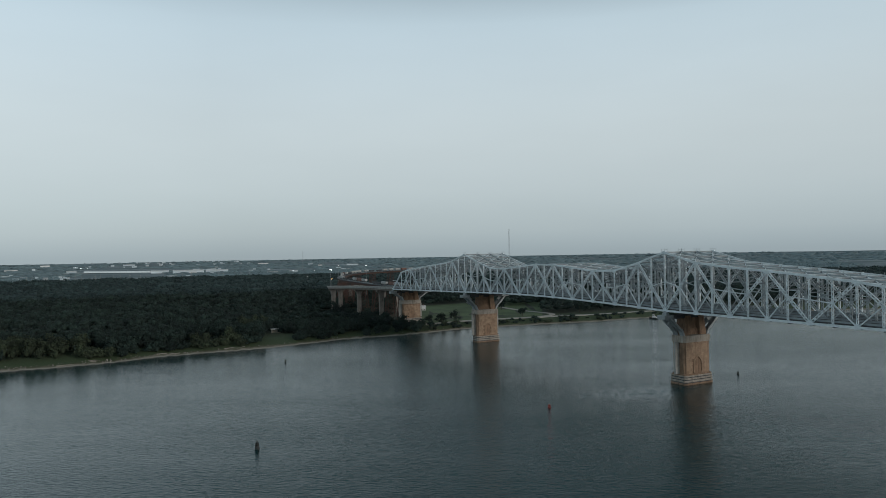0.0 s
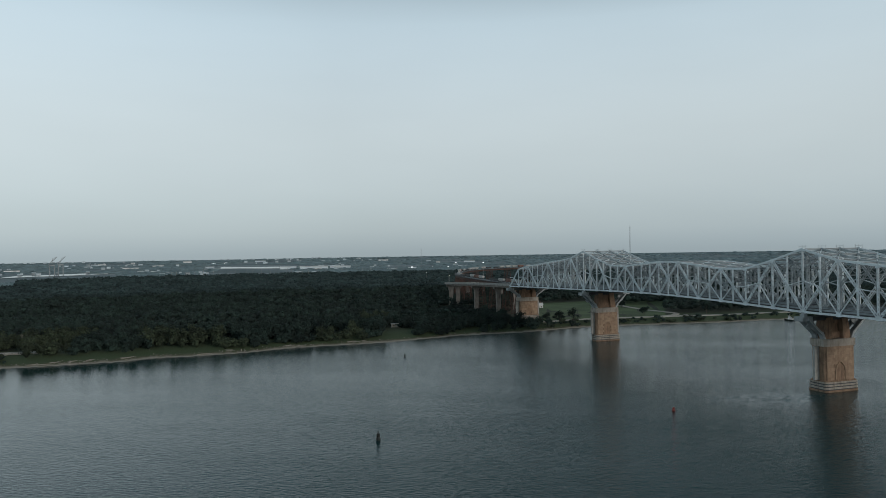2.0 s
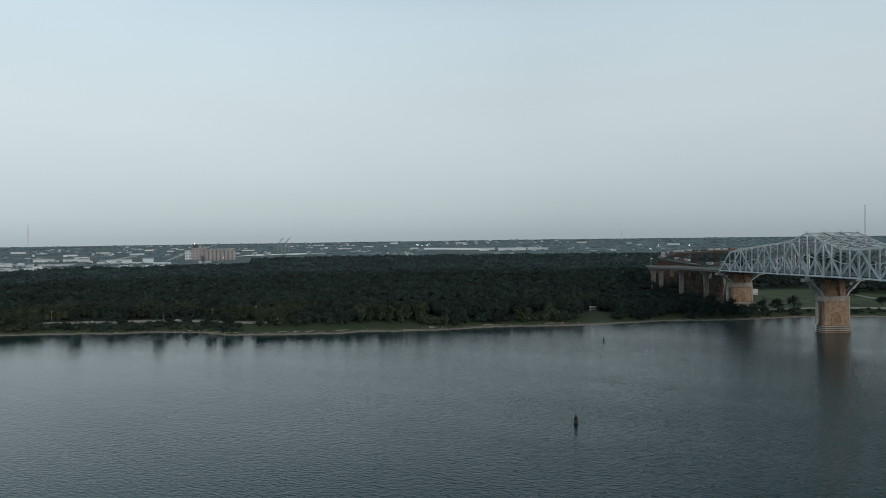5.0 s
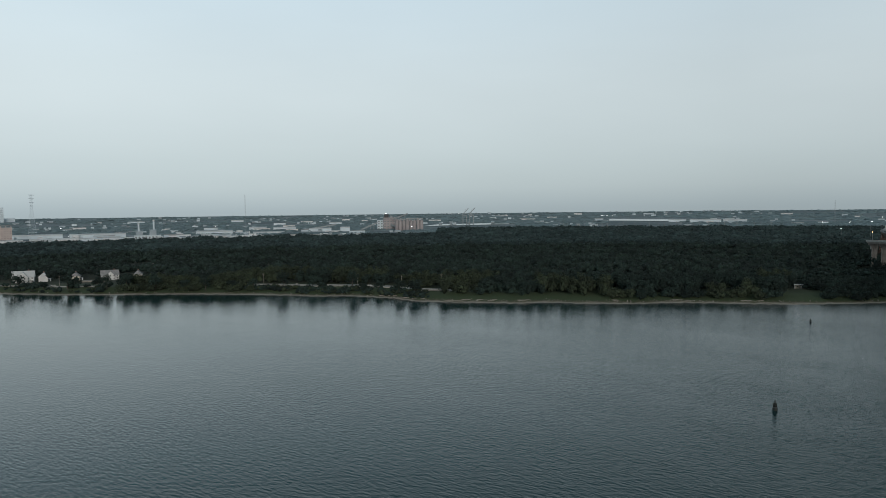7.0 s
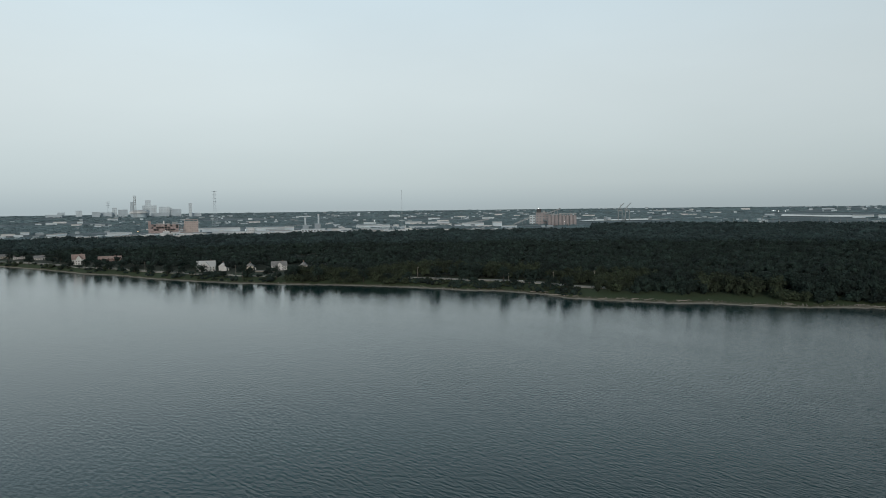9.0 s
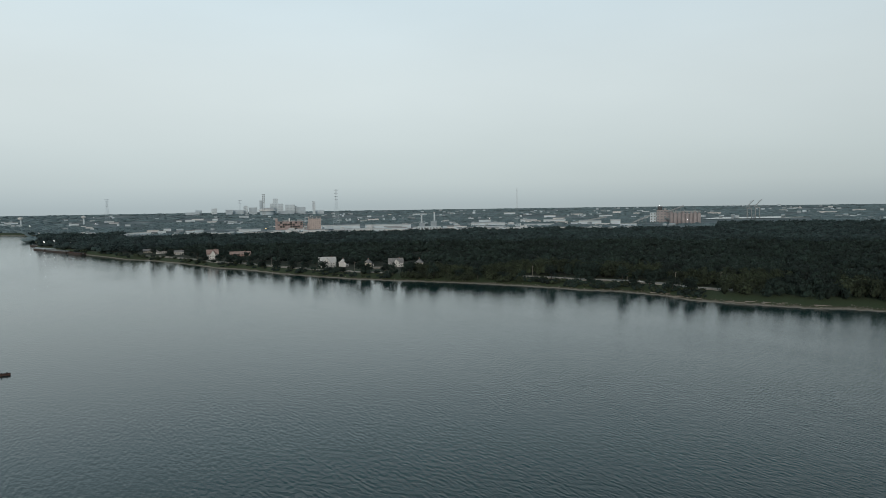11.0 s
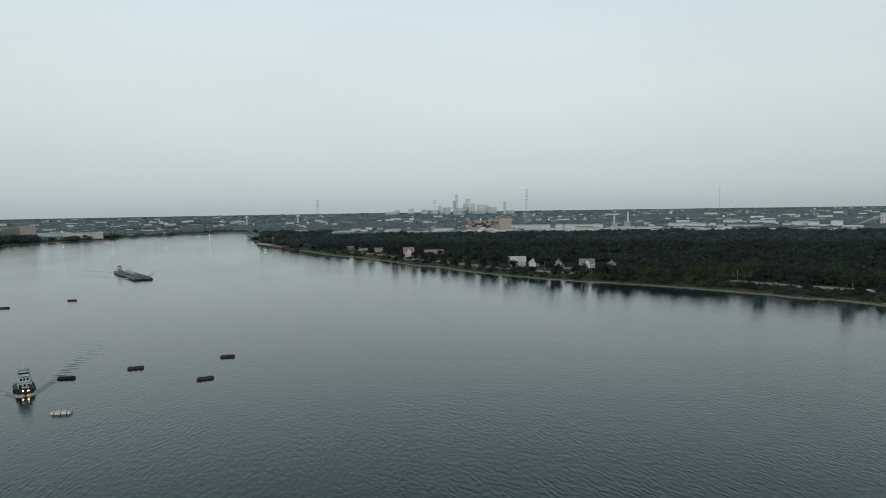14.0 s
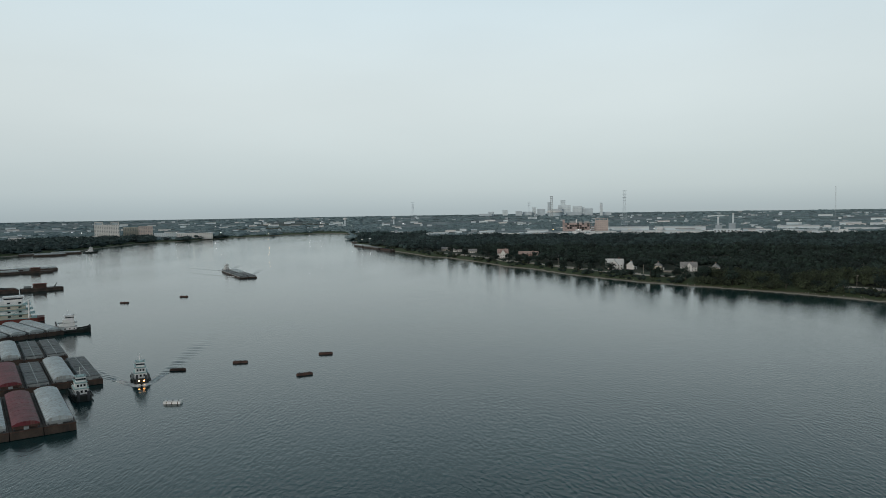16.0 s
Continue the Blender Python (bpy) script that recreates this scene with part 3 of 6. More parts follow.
for off in (-OUTER + 1.0, -INNER - 1.0, INNER + 1.0, OUTER - 1.0):
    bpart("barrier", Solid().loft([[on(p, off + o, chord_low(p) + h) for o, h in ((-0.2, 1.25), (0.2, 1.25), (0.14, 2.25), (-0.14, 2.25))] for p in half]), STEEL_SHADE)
    bpart("hand_rail", Solid().loft([[on(p, off + o, chord_low(p) + h) for o, h in ((-0.08, 2.66), (0.08, 2.66), (0.08, 2.84), (-0.08, 2.84))] for p in half]), STEEL_OLD)


def pier_at(s, foot, cap, old=True):
    """A stone river pier with a fendered base, gothic niches and steel arms that carry the outer trusses."""
    pier = thing("bridge_pier", Matrix.Translation(PIER_A + U * s), "warm stone bridge pier with arched niches and grey steel arms", "pier", "bridge piers")
    base = PIER_A + U * s

    def pp(name, sol, material, parent=None, label=""):
        sol.v = [tuple(Vector(p) - base) for p in sol.v]
        return part(name, sol, material, parent or pier, label)

    def prism(sol, hu0, hn0, z0, hu1, hn1, z1, nose=0.0):
        def ring(hu, hn, z):
            c = min(hu, hn) * 0.18
            return [on(s + a, b, z) for a, b in ((-hu, -hn + c), (-hu + c, -hn - nose), (hu - c, -hn - nose), (hu, -hn + c), (hu, hn - c), (hu - c, hn + nose), (-hu + c, hn + nose), (-hu, hn - c))]
        sol.loft([ring(hu0, hn0, z0), ring(hu1, hn1, z1)])

    core = Solid()
    prism(core, 4.9, 10.1, foot - 6, 4.7, 9.9, 25.0, 0.6)
    body = pp("shaft", core, STONE_PLAIN)
    # coursed ashlar on the two long faces and the noses
    for face in (-1, 1):
        zc, row = foot + 6.2, 0
        while zc < 24.0:
            edge = -9.6 + (row % 2) * 1.2
            x = -9.6
            while x < 9.5:
                x1 = min(9.6, edge + 2.4 if edge + 2.4 > x + 0.4 else x + 2.4)
                edge += 2.4
                if abs((x + x1) / 2) > 3.6 or zc > foot + 15.5 - abs((x + x1) / 2) * 0.9 + 1.2:
                    blk = Solid()
                    blk.beam(on(s + face * 4.86, x + 0.03, zc + 0.85), on(s + face * 4.86, x1 - 0.03, zc + 0.85), 0.22, 1.66)
                    pp("stone", blk, STONE, body)
                x = x1
            zc += 1.75
            row += 1
    # pointed niche: jambs and arch ribs
    for face in (-1, 1):
        arch = Solid()
        f = s + face * 4.95
        pts = [(-3.4, foot + 6.4), (-3.4, foot + 12.0), (-2.6, foot + 14.4), (0, foot + 17.0), (2.6, foot + 14.4), (3.4, foot + 12.0), (3.4, foot + 6.4)]
        for (a, za), (b, zb) in zip(pts, pts[1:]):
            arch.beam(on(f, a, za), on(f, b, zb), 0.7, 0.6, U)
        pp("niche_arch", arch, STONE)
    # fender courses at the water
    for k, (g, z0, z1) in enumerate(((1.9, foot - 6, foot + 1.0), (1.7, foot + 1.6, foot + 2.6), (1.7, foot + 3.2, foot + 4.1), (1.6, foot + 4.7, foot + 5.5), (1.0, foot + 5.5, foot + 6.2))):
        fen = Solid()
        prism(fen, 4.7 + g, 9.9 + g * 0.9, z0, 4.6 + g, 9.8 + g * 0.9, z1, 0.5)
        pp("fender_course", fen, CONCRETE_WARM if 0 < k < 4 else STONE_PLAIN)
    # dark prism set in to paint shade between the fender courses
    back = Solid()
    prism(back, 5.9, 11.1, foot - 6, 5.8, 11.0, foot + 5.4, 0.5)
    pp("fender_core", back, STEEL_DARK)
    capb = Solid()
    prism(capb, 5.4, 10.9, 25.0, 5.4, 10.9, 29.0, 0.5)
    pp("cap_band", capb, CONCRETE_WARM)
    for k in (-1, 1):
        pp("nose_facing", Solid().beam(on(s, k * 10.2, foot + 6.2), on(s, k * 10.2, 25.0), 7.2, 1.3, U), CONCRETE)
    # upper shaft: two tapered legs, a web with slots and a gable shaped brace
    for k in (-1, 1):
        leg = Solid()
        leg.loft([[on(s + a, k * b, z) for a, b in ((-3.4, c0), (3.4, c0), (3.4, c1), (-3.4, c1))] for z, c0, c1 in ((29.0, 4.2, 9.4), (36, 3.6, 8.2), (cap - 1.2, 3.2, 7.4))])
        pp("upper_leg", leg, STONE_PLAIN)
    web = Solid()
    for k in (-1, 0, 1):
        web.beam(on(s, k * 3.0, 29.0), on(s, k * 2.6, cap - 1.6), 1.3 if k else 1.6, 3.6, N)
    web.beam(on(s, -4, 31), on(s, 4, 31), 3.2, 3.6)
    web.beam(on(s, -4, cap - 3), on(s, 4, cap - 3), 3.2, 3.2)
    web.beam(on(s, -4, 35), on(s, 4, 35), 1.2, 9)
    pp("web_wall", web, STONE_PLAIN)
    for k in (-1, 1):
        arm = Solid()
        for a in (-2.6, 2.6):
            arm.beam(on(s + a, k * 9.6, 29.0), on(s + a, k * 11.4, 33.0), 1.2, 3.0, U)
            arm.beam(on(s + a, k * 10.6, 31.5), on(s + a, k * 20.5, cap - 1.6), 1.2, 2.8, U)
        arm.beam(on(s, k * 15.2, 36.2), on(s, k * 17.2, 38.0), 6.0, 0.8, U)
        pp("bracket_arm", arm, STEEL_OLD, None, "grey steel bracket arm")
        head = Solid()
        head.beam(on(s, k * 17.2, cap - 1.4), on(s, k * 24.2, cap - 1.4), 6.2, 2.4)
        pp("arm_head", head, STEEL_OLD)
        shoe = Solid()
        shoe.beam(on(s - 1.6, k * OUTER, cap + 0.3), on(s + 1.6, k * OUTER, cap + 0.3), 2.2, 1.6)
        shoe.beam(on(s - 1.0, k * OUTER, cap + 1.2), on(s + 1.0, k * OUTER, cap + 1.2), 1.4, 1.8)
        pp("bearing", shoe, STEEL_OLD)
    tie = Solid()
    tie.beam(on(s, -17.5, cap - 1.4), on(s, 17.5, cap - 1.4), 5.2, 2.3)
    pp("cross_head", tie, STEEL_DARK)
    return pier


pier_at(0, 0, 42.0)
pier_at(MAIN, 0, 43.0)
pier_at(MAIN + SIDE, 4.0, 39.6)
pier_at(-SIDE, 0, 42.0)
# white tide gauge board on the middle pier
gb = Solid()
gb.beam(on(MAIN + 2.5, -12.5, -1), on(MAIN + 2.5, -12.5, 7.0), 2.4, 0.3, N)
solo("tide_gauge", gb, WHITE, "white tide gauge board fixed to a river pier", "gauge board")


# ---- approach: two descending roadways on tall bents, a rail viaduct between them ----
def spline(pts, n):
    pts = [Vector(p) for p in pts]
    out = []
    for i in range(len(pts) - 1):
        p0, p1, p2, p3 = pts[max(0, i - 1)], pts[i], pts[i + 1], pts[min(len(pts) - 1, i + 2)]
        for k in range(n):
            t = k / n
            out.append(0.5 * (2 * p1 + (p2 - p0) * t + (2 * p0 - 5 * p1 + 4 * p2 - p3) * t * t + (3 * p1 - p0 - 3 * p2 + p3) * t ** 3))
    return out + [pts[-1]]


def ribbon(sol, path, w, h, drop=0.0, shift=0.0):
    rings = []
    for i, p in enumerate(path):
        d = (path[min(i + 1, len(path) - 1)] - path[max(0, i - 1)])
        d.z = 0
        d.normalize()
        s = Vector((d.y, -d.x, 0))
        c = p + s * shift - Vector((0, 0, drop))
        rings.append([c - s * w / 2 - Vector((0, 0, h)), c + s * w / 2 - Vector((0, 0, h)), c + s * w / 2, c - s * w / 2])
    return sol.loft(rings)


e = on(MAIN + SIDE, -13.5, 42.6)
road_near = spline([e, (-92, 852, 40.6), (-150, 962, 36.8), (-160, 1030, 34.0), (-135, 1105, 30.5), (-70, 1180, 26)], 8)
e2 = on(MAIN + SIDE, 13.5, 42.6)
road_far = spline([e2, (-55, 890, 40), (-90, 980, 36.5), (-80, 1080, 32), (-30, 1160, 27)], 8)
e3 = on(MAIN + SIDE, 0, 42.6)
rail_path = spline([e3, (-82, 862, 43.5), (-140, 985, 46), (-158, 1090, 47.5), (-150, 1230, 48), (-80, 1380, 48), (40, 1500, 47)], 8)
for path in (road_near, road_far):
    viaduct = thing("road_viaduct", Matrix.Identity(4), "pale concrete road viaduct curving down from the bridge", "viaduct", "bridge approaches")
    part("deck", ribbon(Solid(), path, 13.6, 0.9), CONCRETE, viaduct)
    part("girder", ribbon(Solid(), path, 10.5, 2.0, 0.9), VIADUCT, viaduct)
    part("wearing_course", ribbon(Solid(), path, 12.4, 0.1, -0.12), ASPHALT, viaduct)
    for sh in (-6.6, 6.6):
        part("parapet", ribbon(Solid(), path, 0.35, 1.1, -1.1, sh), CONCRETE, viaduct)
    for i in ((5, 10, 14, 17, 23, 30) if path is road_near else (3, 9, 15, 21, 27)):
        p = path[i]
        d = (path[i + 1] - path[i - 1]).normalized()
        sv = Vector((d.y, -d.x, 0)).normalized()
        g = ground_z(p.x, p.y)
        cap = Solid()
        cap.beam(p - sv * 6.4 + Vector((0, 0, -3.8)), p + sv * 6.4 + Vector((0, 0, -3.8)), 2.4, 2.0)
        part("bent_cap", cap, VIADUCT, viaduct)
        col = Solid()
        dv = Vector((d.x, d.y, 0)).normalized()
        col.loft([[Vector((p.x, p.y, z)) + sv * (a * w) + dv * (b * 1.1) for a, b in ((-1, -1), (1, -1), (1, 1), (-1, 1))] for z, w in ((g - 1, 2.7), (p.z - 10, 2.6), (p.z - 7, 3.2), (p.z - 4.7, 5.4))])
        part("column", col, VIADUCT, viaduct)
rail_viaduct = thing("rail_viaduct", Matrix.Identity(4), "rusty steel rail viaduct on lattice trestle towers", "viaduct", "bridge approaches")
part("rail_deck", ribbon(Solid(), rail_path, 9.5, 0.8), STEEL_DARK, rail_viaduct)
part("plate_girder", ribbon(Solid(), rail_path, 7.0, 2.6, 0.8), RUST, rail_viaduct)
for sh in (-2.6, -1.2, 1.2, 2.6):
    part("rail", ribbon(Solid(), rail_path, 0.12, 0.18, -0.18, sh), STEEL_OLD, rail_viaduct)
for i in range(2, len(rail_path) - 1, 3):
    p = rail_path[i]
    d = (rail_path[i + 1] - rail_path[i - 1])
    d.z = 0
    d.normalize()
    sv = Vector((d.y, -d.x, 0))
    g = ground_z(p.x, p.y) - 0.5
    tower = Solid()
    topz = p.z - 3.4
    for a in (-4.5, 4.5):
        legs = []
        for k in (-1, 1):
            lo, hi = p + d * a + sv * (k * 7.0), p + d * a + sv * (k * 3.2)
            lo.z, hi.z = g, topz
            tower.beam(lo, hi, 0.7, 0.7, d)
            legs.append((lo, hi))
        n = 4
        for j in range(n):
            t0, t1 = j / n, (j + 1) / n
            (l0, h0), (l1, h1) = legs
            tower.beam(l0.lerp(h0, t0), l1.lerp(h1, t1), 0.3, 0.3)
            tower.beam(l1.lerp(h1, t0), l0.lerp(h0, t1), 0.3, 0.3)
            tower.beam(l0.lerp(h0, t1), l1.lerp(h1, t1), 0.35, 0.35)
    for k in (-1, 1):
        for j in range(4):
            t0, t1 = j / 4, (j + 1) / 4
            pts = []
            for a in (-4.5, 4.5):
                lo, hi = p + d * a + sv * (k * 7.0), p + d * a + sv * (k * 3.2)
                lo.z, hi.z = g, topz
                pts.append((lo, hi))
            tower.beam(pts[0][0].lerp(pts[0][1], t0), pts[1][0].lerp(pts[1][1], t1), 0.3, 0.3)
            tower.beam(pts[1][0].lerp(pts[1][1], t0), pts[0][0].lerp(pts[0][1], t1), 0.3, 0.3)
    part("trestle_tower", tower, RUST, rail_viaduct, "rusty lattice trestle tower")


def rail_car(i, kind, shift):
    """A railway car standing on the viaduct."""
    p = rail_path[i]
    d = (rail_path[min(i + 1, len(rail_path) - 1)] - rail_path[i - 1])
    d.z = 0
    d.normalize()
    m = Matrix.Translation(p + Vector((d.y, -d.x, 0)) * shift) @ Matrix.Rotation(math.atan2(d.y, d.x), 4, "Z")
    label = {"box": "oxide red railway boxcar on the viaduct", "hopper": "pale grey covered hopper car on the viaduct", "flat": "dark railway gondola car on the viaduct"}[kind]
    car = thing("rail_car", m, label, "rail car", "freight trains")
    body = Solid()
    if kind == "hopper":
        body.loft([[(x, y, z) for y, z in ((-1.0, 1.3 + a), (1.0, 1.3 + a), (1.5, 2.4), (1.5, 4.0), (0.8, 4.6), (-0.8, 4.6), (-1.5, 4.0), (-1.5, 2.4))] for x, a in ((-7.2, 0.9), (-5, 0), (5, 0), (7.2, 0.9))])
    elif kind == "box":
        body.box(-7.4, -1.5, 1.2, 7.4, 1.5, 4.4)
        body.loft([[(x, y, z) for y, z in ((-1.5, 4.4), (1.5, 4.4), (0, 4.8))] for x in (-7.4, 7.4)])
    else:
        body.box(-7.4, -1.5, 1.2, 7.4, 1.5, 1.7)
        for k in (-1, 1):
            body.box(-7.4, k * 1.45 - 0.08, 1.7, 7.4, k * 1.45 + 0.08, 3.2)
            body.box(k * 7.3 - 0.08, -1.4, 1.7, k * 7.3 + 0.08, 1.4, 3.2)
    part("body", body, {"box": TRAIN_RUST, "hopper": TRAIN_GREY, "flat": STEEL_DARK}[kind], car)
    under = Solid()
    under.box(-7.6, -0.5, 0.8, 7.6, 0.5, 1.2)
    part("underframe", under, STEEL_DARK, car)
    for a in (-5.2, 5.2):
        bogie = Solid()
        bogie.box(a - 1.3, -0.9, 0.35, a + 1.3, 0.9, 0.85)
        for b in (-0.85, 0.85):
            for c in (-0.8, 0.8):
                bogie.tube((a + b, c - 0.06, 0.62), (a + b, c + 0.06, 0.62), 0.44, 0.44, 10)
        part("bogie", bogie, STEEL_DARK, car)


for i in range(3, 46):
    if i not in (9, 10, 18, 19, 24, 33):
        rail_car(i, ("flat", "hopper", "hopper", "hopper", "box", "flat", "hopper")[i * 5 % 7], 1.9 if i % 9 < 6 else -1.9)
for az, r, h in ((9.2, 1180, 56), (8.55, 1300, 60), (6.3, 1150, 62)):
    x, y = polar(az, r)
    g = ground_z(x, y)
    pole = thing("yard_light", Matrix.Translation((x, y, g)), "tall steel yard light pole with a lit head", "light pole", "yard lights")
    part("pole", Solid().tube((0, 0, -0.5), (0, 0, h - g), 0.25, 0.12), STEEL_OLD, pole)
    part("lamp_head", Solid().box(-0.4, -0.4, h - g, 0.4, 0.4, h - g + 0.5), LAMP, pole, "glowing white lamp head")

# ---- roads, lawns and rocks on the bank ----
def strip(sol, az0, az1, d0, d1, lift, n=60):
    """A band that follows the bank between two distances inland."""
    pts = []
    for i in range(n + 1):
        az = az0 + (az1 - az0) * i / n
        for d in (d0, d1):
            x, y = polar(az, float(np.interp(az, BANK_AZ, BANK_R)) + d)
            pts.append((x, y, ground_z(x, y) + lift))
    top = pts
    low = [(x, y, z - 1.0) for x, y, z in pts]
    k = len(pts)
    fs = []
    for i in range(n):
        a, b, c, e_ = 2 * i, 2 * i + 1, 2 * i + 3, 2 * i + 2
        fs += [(a, b, c, e_), (a + k, e_ + k, c + k, b + k), (a, e_, e_ + k, a + k), (b, b + k, c + k, c)]
    fs += [(0, k, k + 1, 1), (k - 2, k - 1, 2 * k - 1, 2 * k - 2)]
    return sol.add(top + low, fs)


solo("levee_road", strip(Solid(), -24, 1.5, 34, 43, 0.35), SHELL_ROAD, "pale crushed-shell levee road behind the bank", kind="structure")
solo("lawn", strip(Solid(), -8.0, 2.7, 46, 300, 0.3), LAWN, "mown green lawn behind the levee road", kind="structure")
solo("river_road", strip(Solid(), 39.0, 57.0, 42, 55, 0.7), SHELL_ROAD, "pale road running along the river bank", kind="structure")
solo("river_road", strip(Solid(), 66.5, 86.0, 36, 44, 0.5), SHELL_ROAD, "pale road running past the river houses", kind="structure")
for az0, az1 in ((40.3, 42.0), (43.6, 44.9), (45.5, 47.2), (51.6, 55.4), (49.0, 50.8), (73.2, 76.6), (69.6, 71.0), (77.2, 80.2), (80.8, 84.4)):
    solo("flood_wall", strip(Solid(), az0, az1, 40, 41, 2.0, 12), CONCRETE, "low pale concrete flood wall beside the river road", "wall", "flood walls")
# winding drive across the lawn
drive = spline([polar(-7.5, 812) + (0,), polar(-8.8, 850) + (0,), polar(-6.2, 905) + (0,), polar(-4.0, 985) + (0,)], 10)
for p in drive:
    p.z = ground_z(p.x, p.y) + 0.45
solo("gravel_drive", ribbon(Solid(), drive, 6.5, 1.0), SHELL_ROAD, "pale gravel drive curving away from the levee road", kind="structure")
# riprap along the water line
rocks = Solid()
rr = random.Random(5)
for i in range(1500):
    az = rr.choice((rr.uniform(13, 42), rr.uniform(13, 42), rr.uniform(42, 60), rr.uniform(60, 91), rr.uniform(-18, 13)))
    if rr.random() < 0.35 + 0.65 * noise.noise((az * 2.3, 1.7, 0)):
        continue
    d = rr.triangular(1, 14, 5)
    x, y = polar(az, float(bank_r(az)) + d)
    s = rr.uniform(0.2, 0.6)
    z = ground_z(x, y)
    ring = lambda h, w: [(x + math.cos(a) * w * rr.uniform(0.7, 1.3), y + math.sin(a) * w * rr.uniform(0.7, 1.3), z + h) for a in (0, 1.25, 2.5, 3.8, 5.0)]
    rocks.loft([ring(-0.4, s), ring(s * 0.7, s * 0.75)])
solo("riprap", rocks, ROCK, "broken pale limestone riprap along the water line", kind="stuff")
# drift logs
for i in range(26):
    az = rr.uniform(14, 48)
    x, y = polar(az, float(bank_r(az)) + rr.uniform(4, 10))
    a = radians(az) + rr.uniform(-0.5, 0.5)
    z = ground_z(x, y) + 0.3
    ln = rr.uniform(4, 9)
    log = Solid().tube((x - math.cos(a) * ln / 2, y - math.sin(a) * ln / 2, z - 0.1), (x + math.cos(a) * ln / 2, y + math.sin(a) * ln / 2, z + 0.25), 0.4, 0.22, 7)
    solo("drift_log", log, CONCRETE_WARM, "bleached drift log lying on the sandy bank", "log", "drift logs")


# ---- trees ----
def ball(sub):
    bm = bmesh.new()
    bmesh.ops.create_icosphere(bm, subdivisions=sub, radius=1)
    v = np.array([x.co[:] for x in bm.verts])
    f = np.array([[q.index for q in p.verts] for p in bm.faces])
    bm.free()
    return v, f


BALL1, BALL2 = ball(1), ball(2)


class Woods:
    """Many crowns in one mesh."""

    def __init__(self):
        self.v, self.f, self.n = [], [], 0

    def clump(self, shape, x, y, z, rx, rz, r):
        v, f = shape
        w = 1 + r.uniform(-0.38, 0.38, (len(v), 1))
        v = v * w * (rx, rx, rz)
        a = r.uniform(0, 6.28)
        c, s = math.cos(a), math.sin(a)
        self.v.append(np.stack([v[:, 0] * c - v[:, 1] * s + x, v[:, 0] * s + v[:, 1] * c + y, v[:, 2] + z], 1))
        self.f.append(f + self.n)
        self.n += len(v)

    def leaves(self, n, x, y, z, rx, rz, size, r):
        """Loose leaf tufts: small three-cornered sprays facing outwards over a crown."""
        u = r.normal(0, 1, (n, 3))
        u[:, 2] = np.abs(u[:, 2]) * 1.1 - 0.35
        u /= np.linalg.norm(u, axis=1, keepdims=True)
        c = u * (rx, rx, rz) * r.uniform(0.72, 1.14, (n, 1)) + (x, y, z)
        nn = u * 0.8 + r.normal(0, 0.5, (n, 3))
        nn /= np.linalg.norm(nn, axis=1, keepdims=True)
        a = np.cross(nn, r.normal(0, 1, (n, 3)))
        a /= np.linalg.norm(a, axis=1, keepdims=True)
        b = np.cross(nn, a)
        k = size * r.uniform(0.55, 1.35, (n, 1))
        v = np.stack([c + a * k, c - a * k * 0.6 + b * k * r.uniform(0.5, 1.0, (n, 1)), c - a * k * 0.5 - b * k * r.uniform(0.5, 1.0, (n, 1))], 1)
        self.v.append(v.reshape(-1, 3))
        self.f.append(np.arange(3 * n).reshape(-1, 3) + self.n)
        self.n += 3 * n

    def done(self, name, material, label):
        me = bpy.data.meshes.new(name)
        v, f = np.concatenate(self.v), np.concatenate(self.f)
        me.vertices.add(len(v))
        me.vertices.foreach_set("co", v.astype(np.float32).ravel())
        me.loops.add(f.size)
        me.loops.foreach_set("vertex_index", f.astype(np.int32).ravel())
        me.polygons.add(len(f))
        me.polygons.foreach_set("loop_start", np.arange(0, f.size, 3, dtype=np.int32))
        me.update(calc_edges=True)
        me.materials.append(material)
        return tagged(new(name, me), label, kind="stuff")


def wooded(az, d, r):
    """Where the woods stand, by bearing and distance inland."""
    if r > 2500:
        return False
    if az < -8.0:
        return d > 70
    if az < -3.5:
        return d > 190
    if az < 2.6:
        return d > 300 or (az > 1 and 8 < d < 30)
    if az < 4.5:
        return d > 215 or 8 < d < 36
    if az < 13.4:
        return d > 6
    if az < 14.0:
        return d > 75
    if az < 28:
        return d > 11
    if az < 41:
        return d > 25
    if az < 56:
        return d > 66 and r < 1960
    if az < 65.5:
        return d > 12 and r < 1930
    if az < 87:
        return d > 74 and r < 1900
    if az < 92.3:
        return d > 30 and r < 2250
    if az < 108:
        return 12 < d < 60
    if az < 119:
        return 12 < d < 760
    return False


def open_flats(az, r):
    """The bare ground round the far canal and lake."""
    return (34.5 < az < 43 and 2480 < r < 3080) or (21.5 < az < 28 and 2700 < r < 3800)


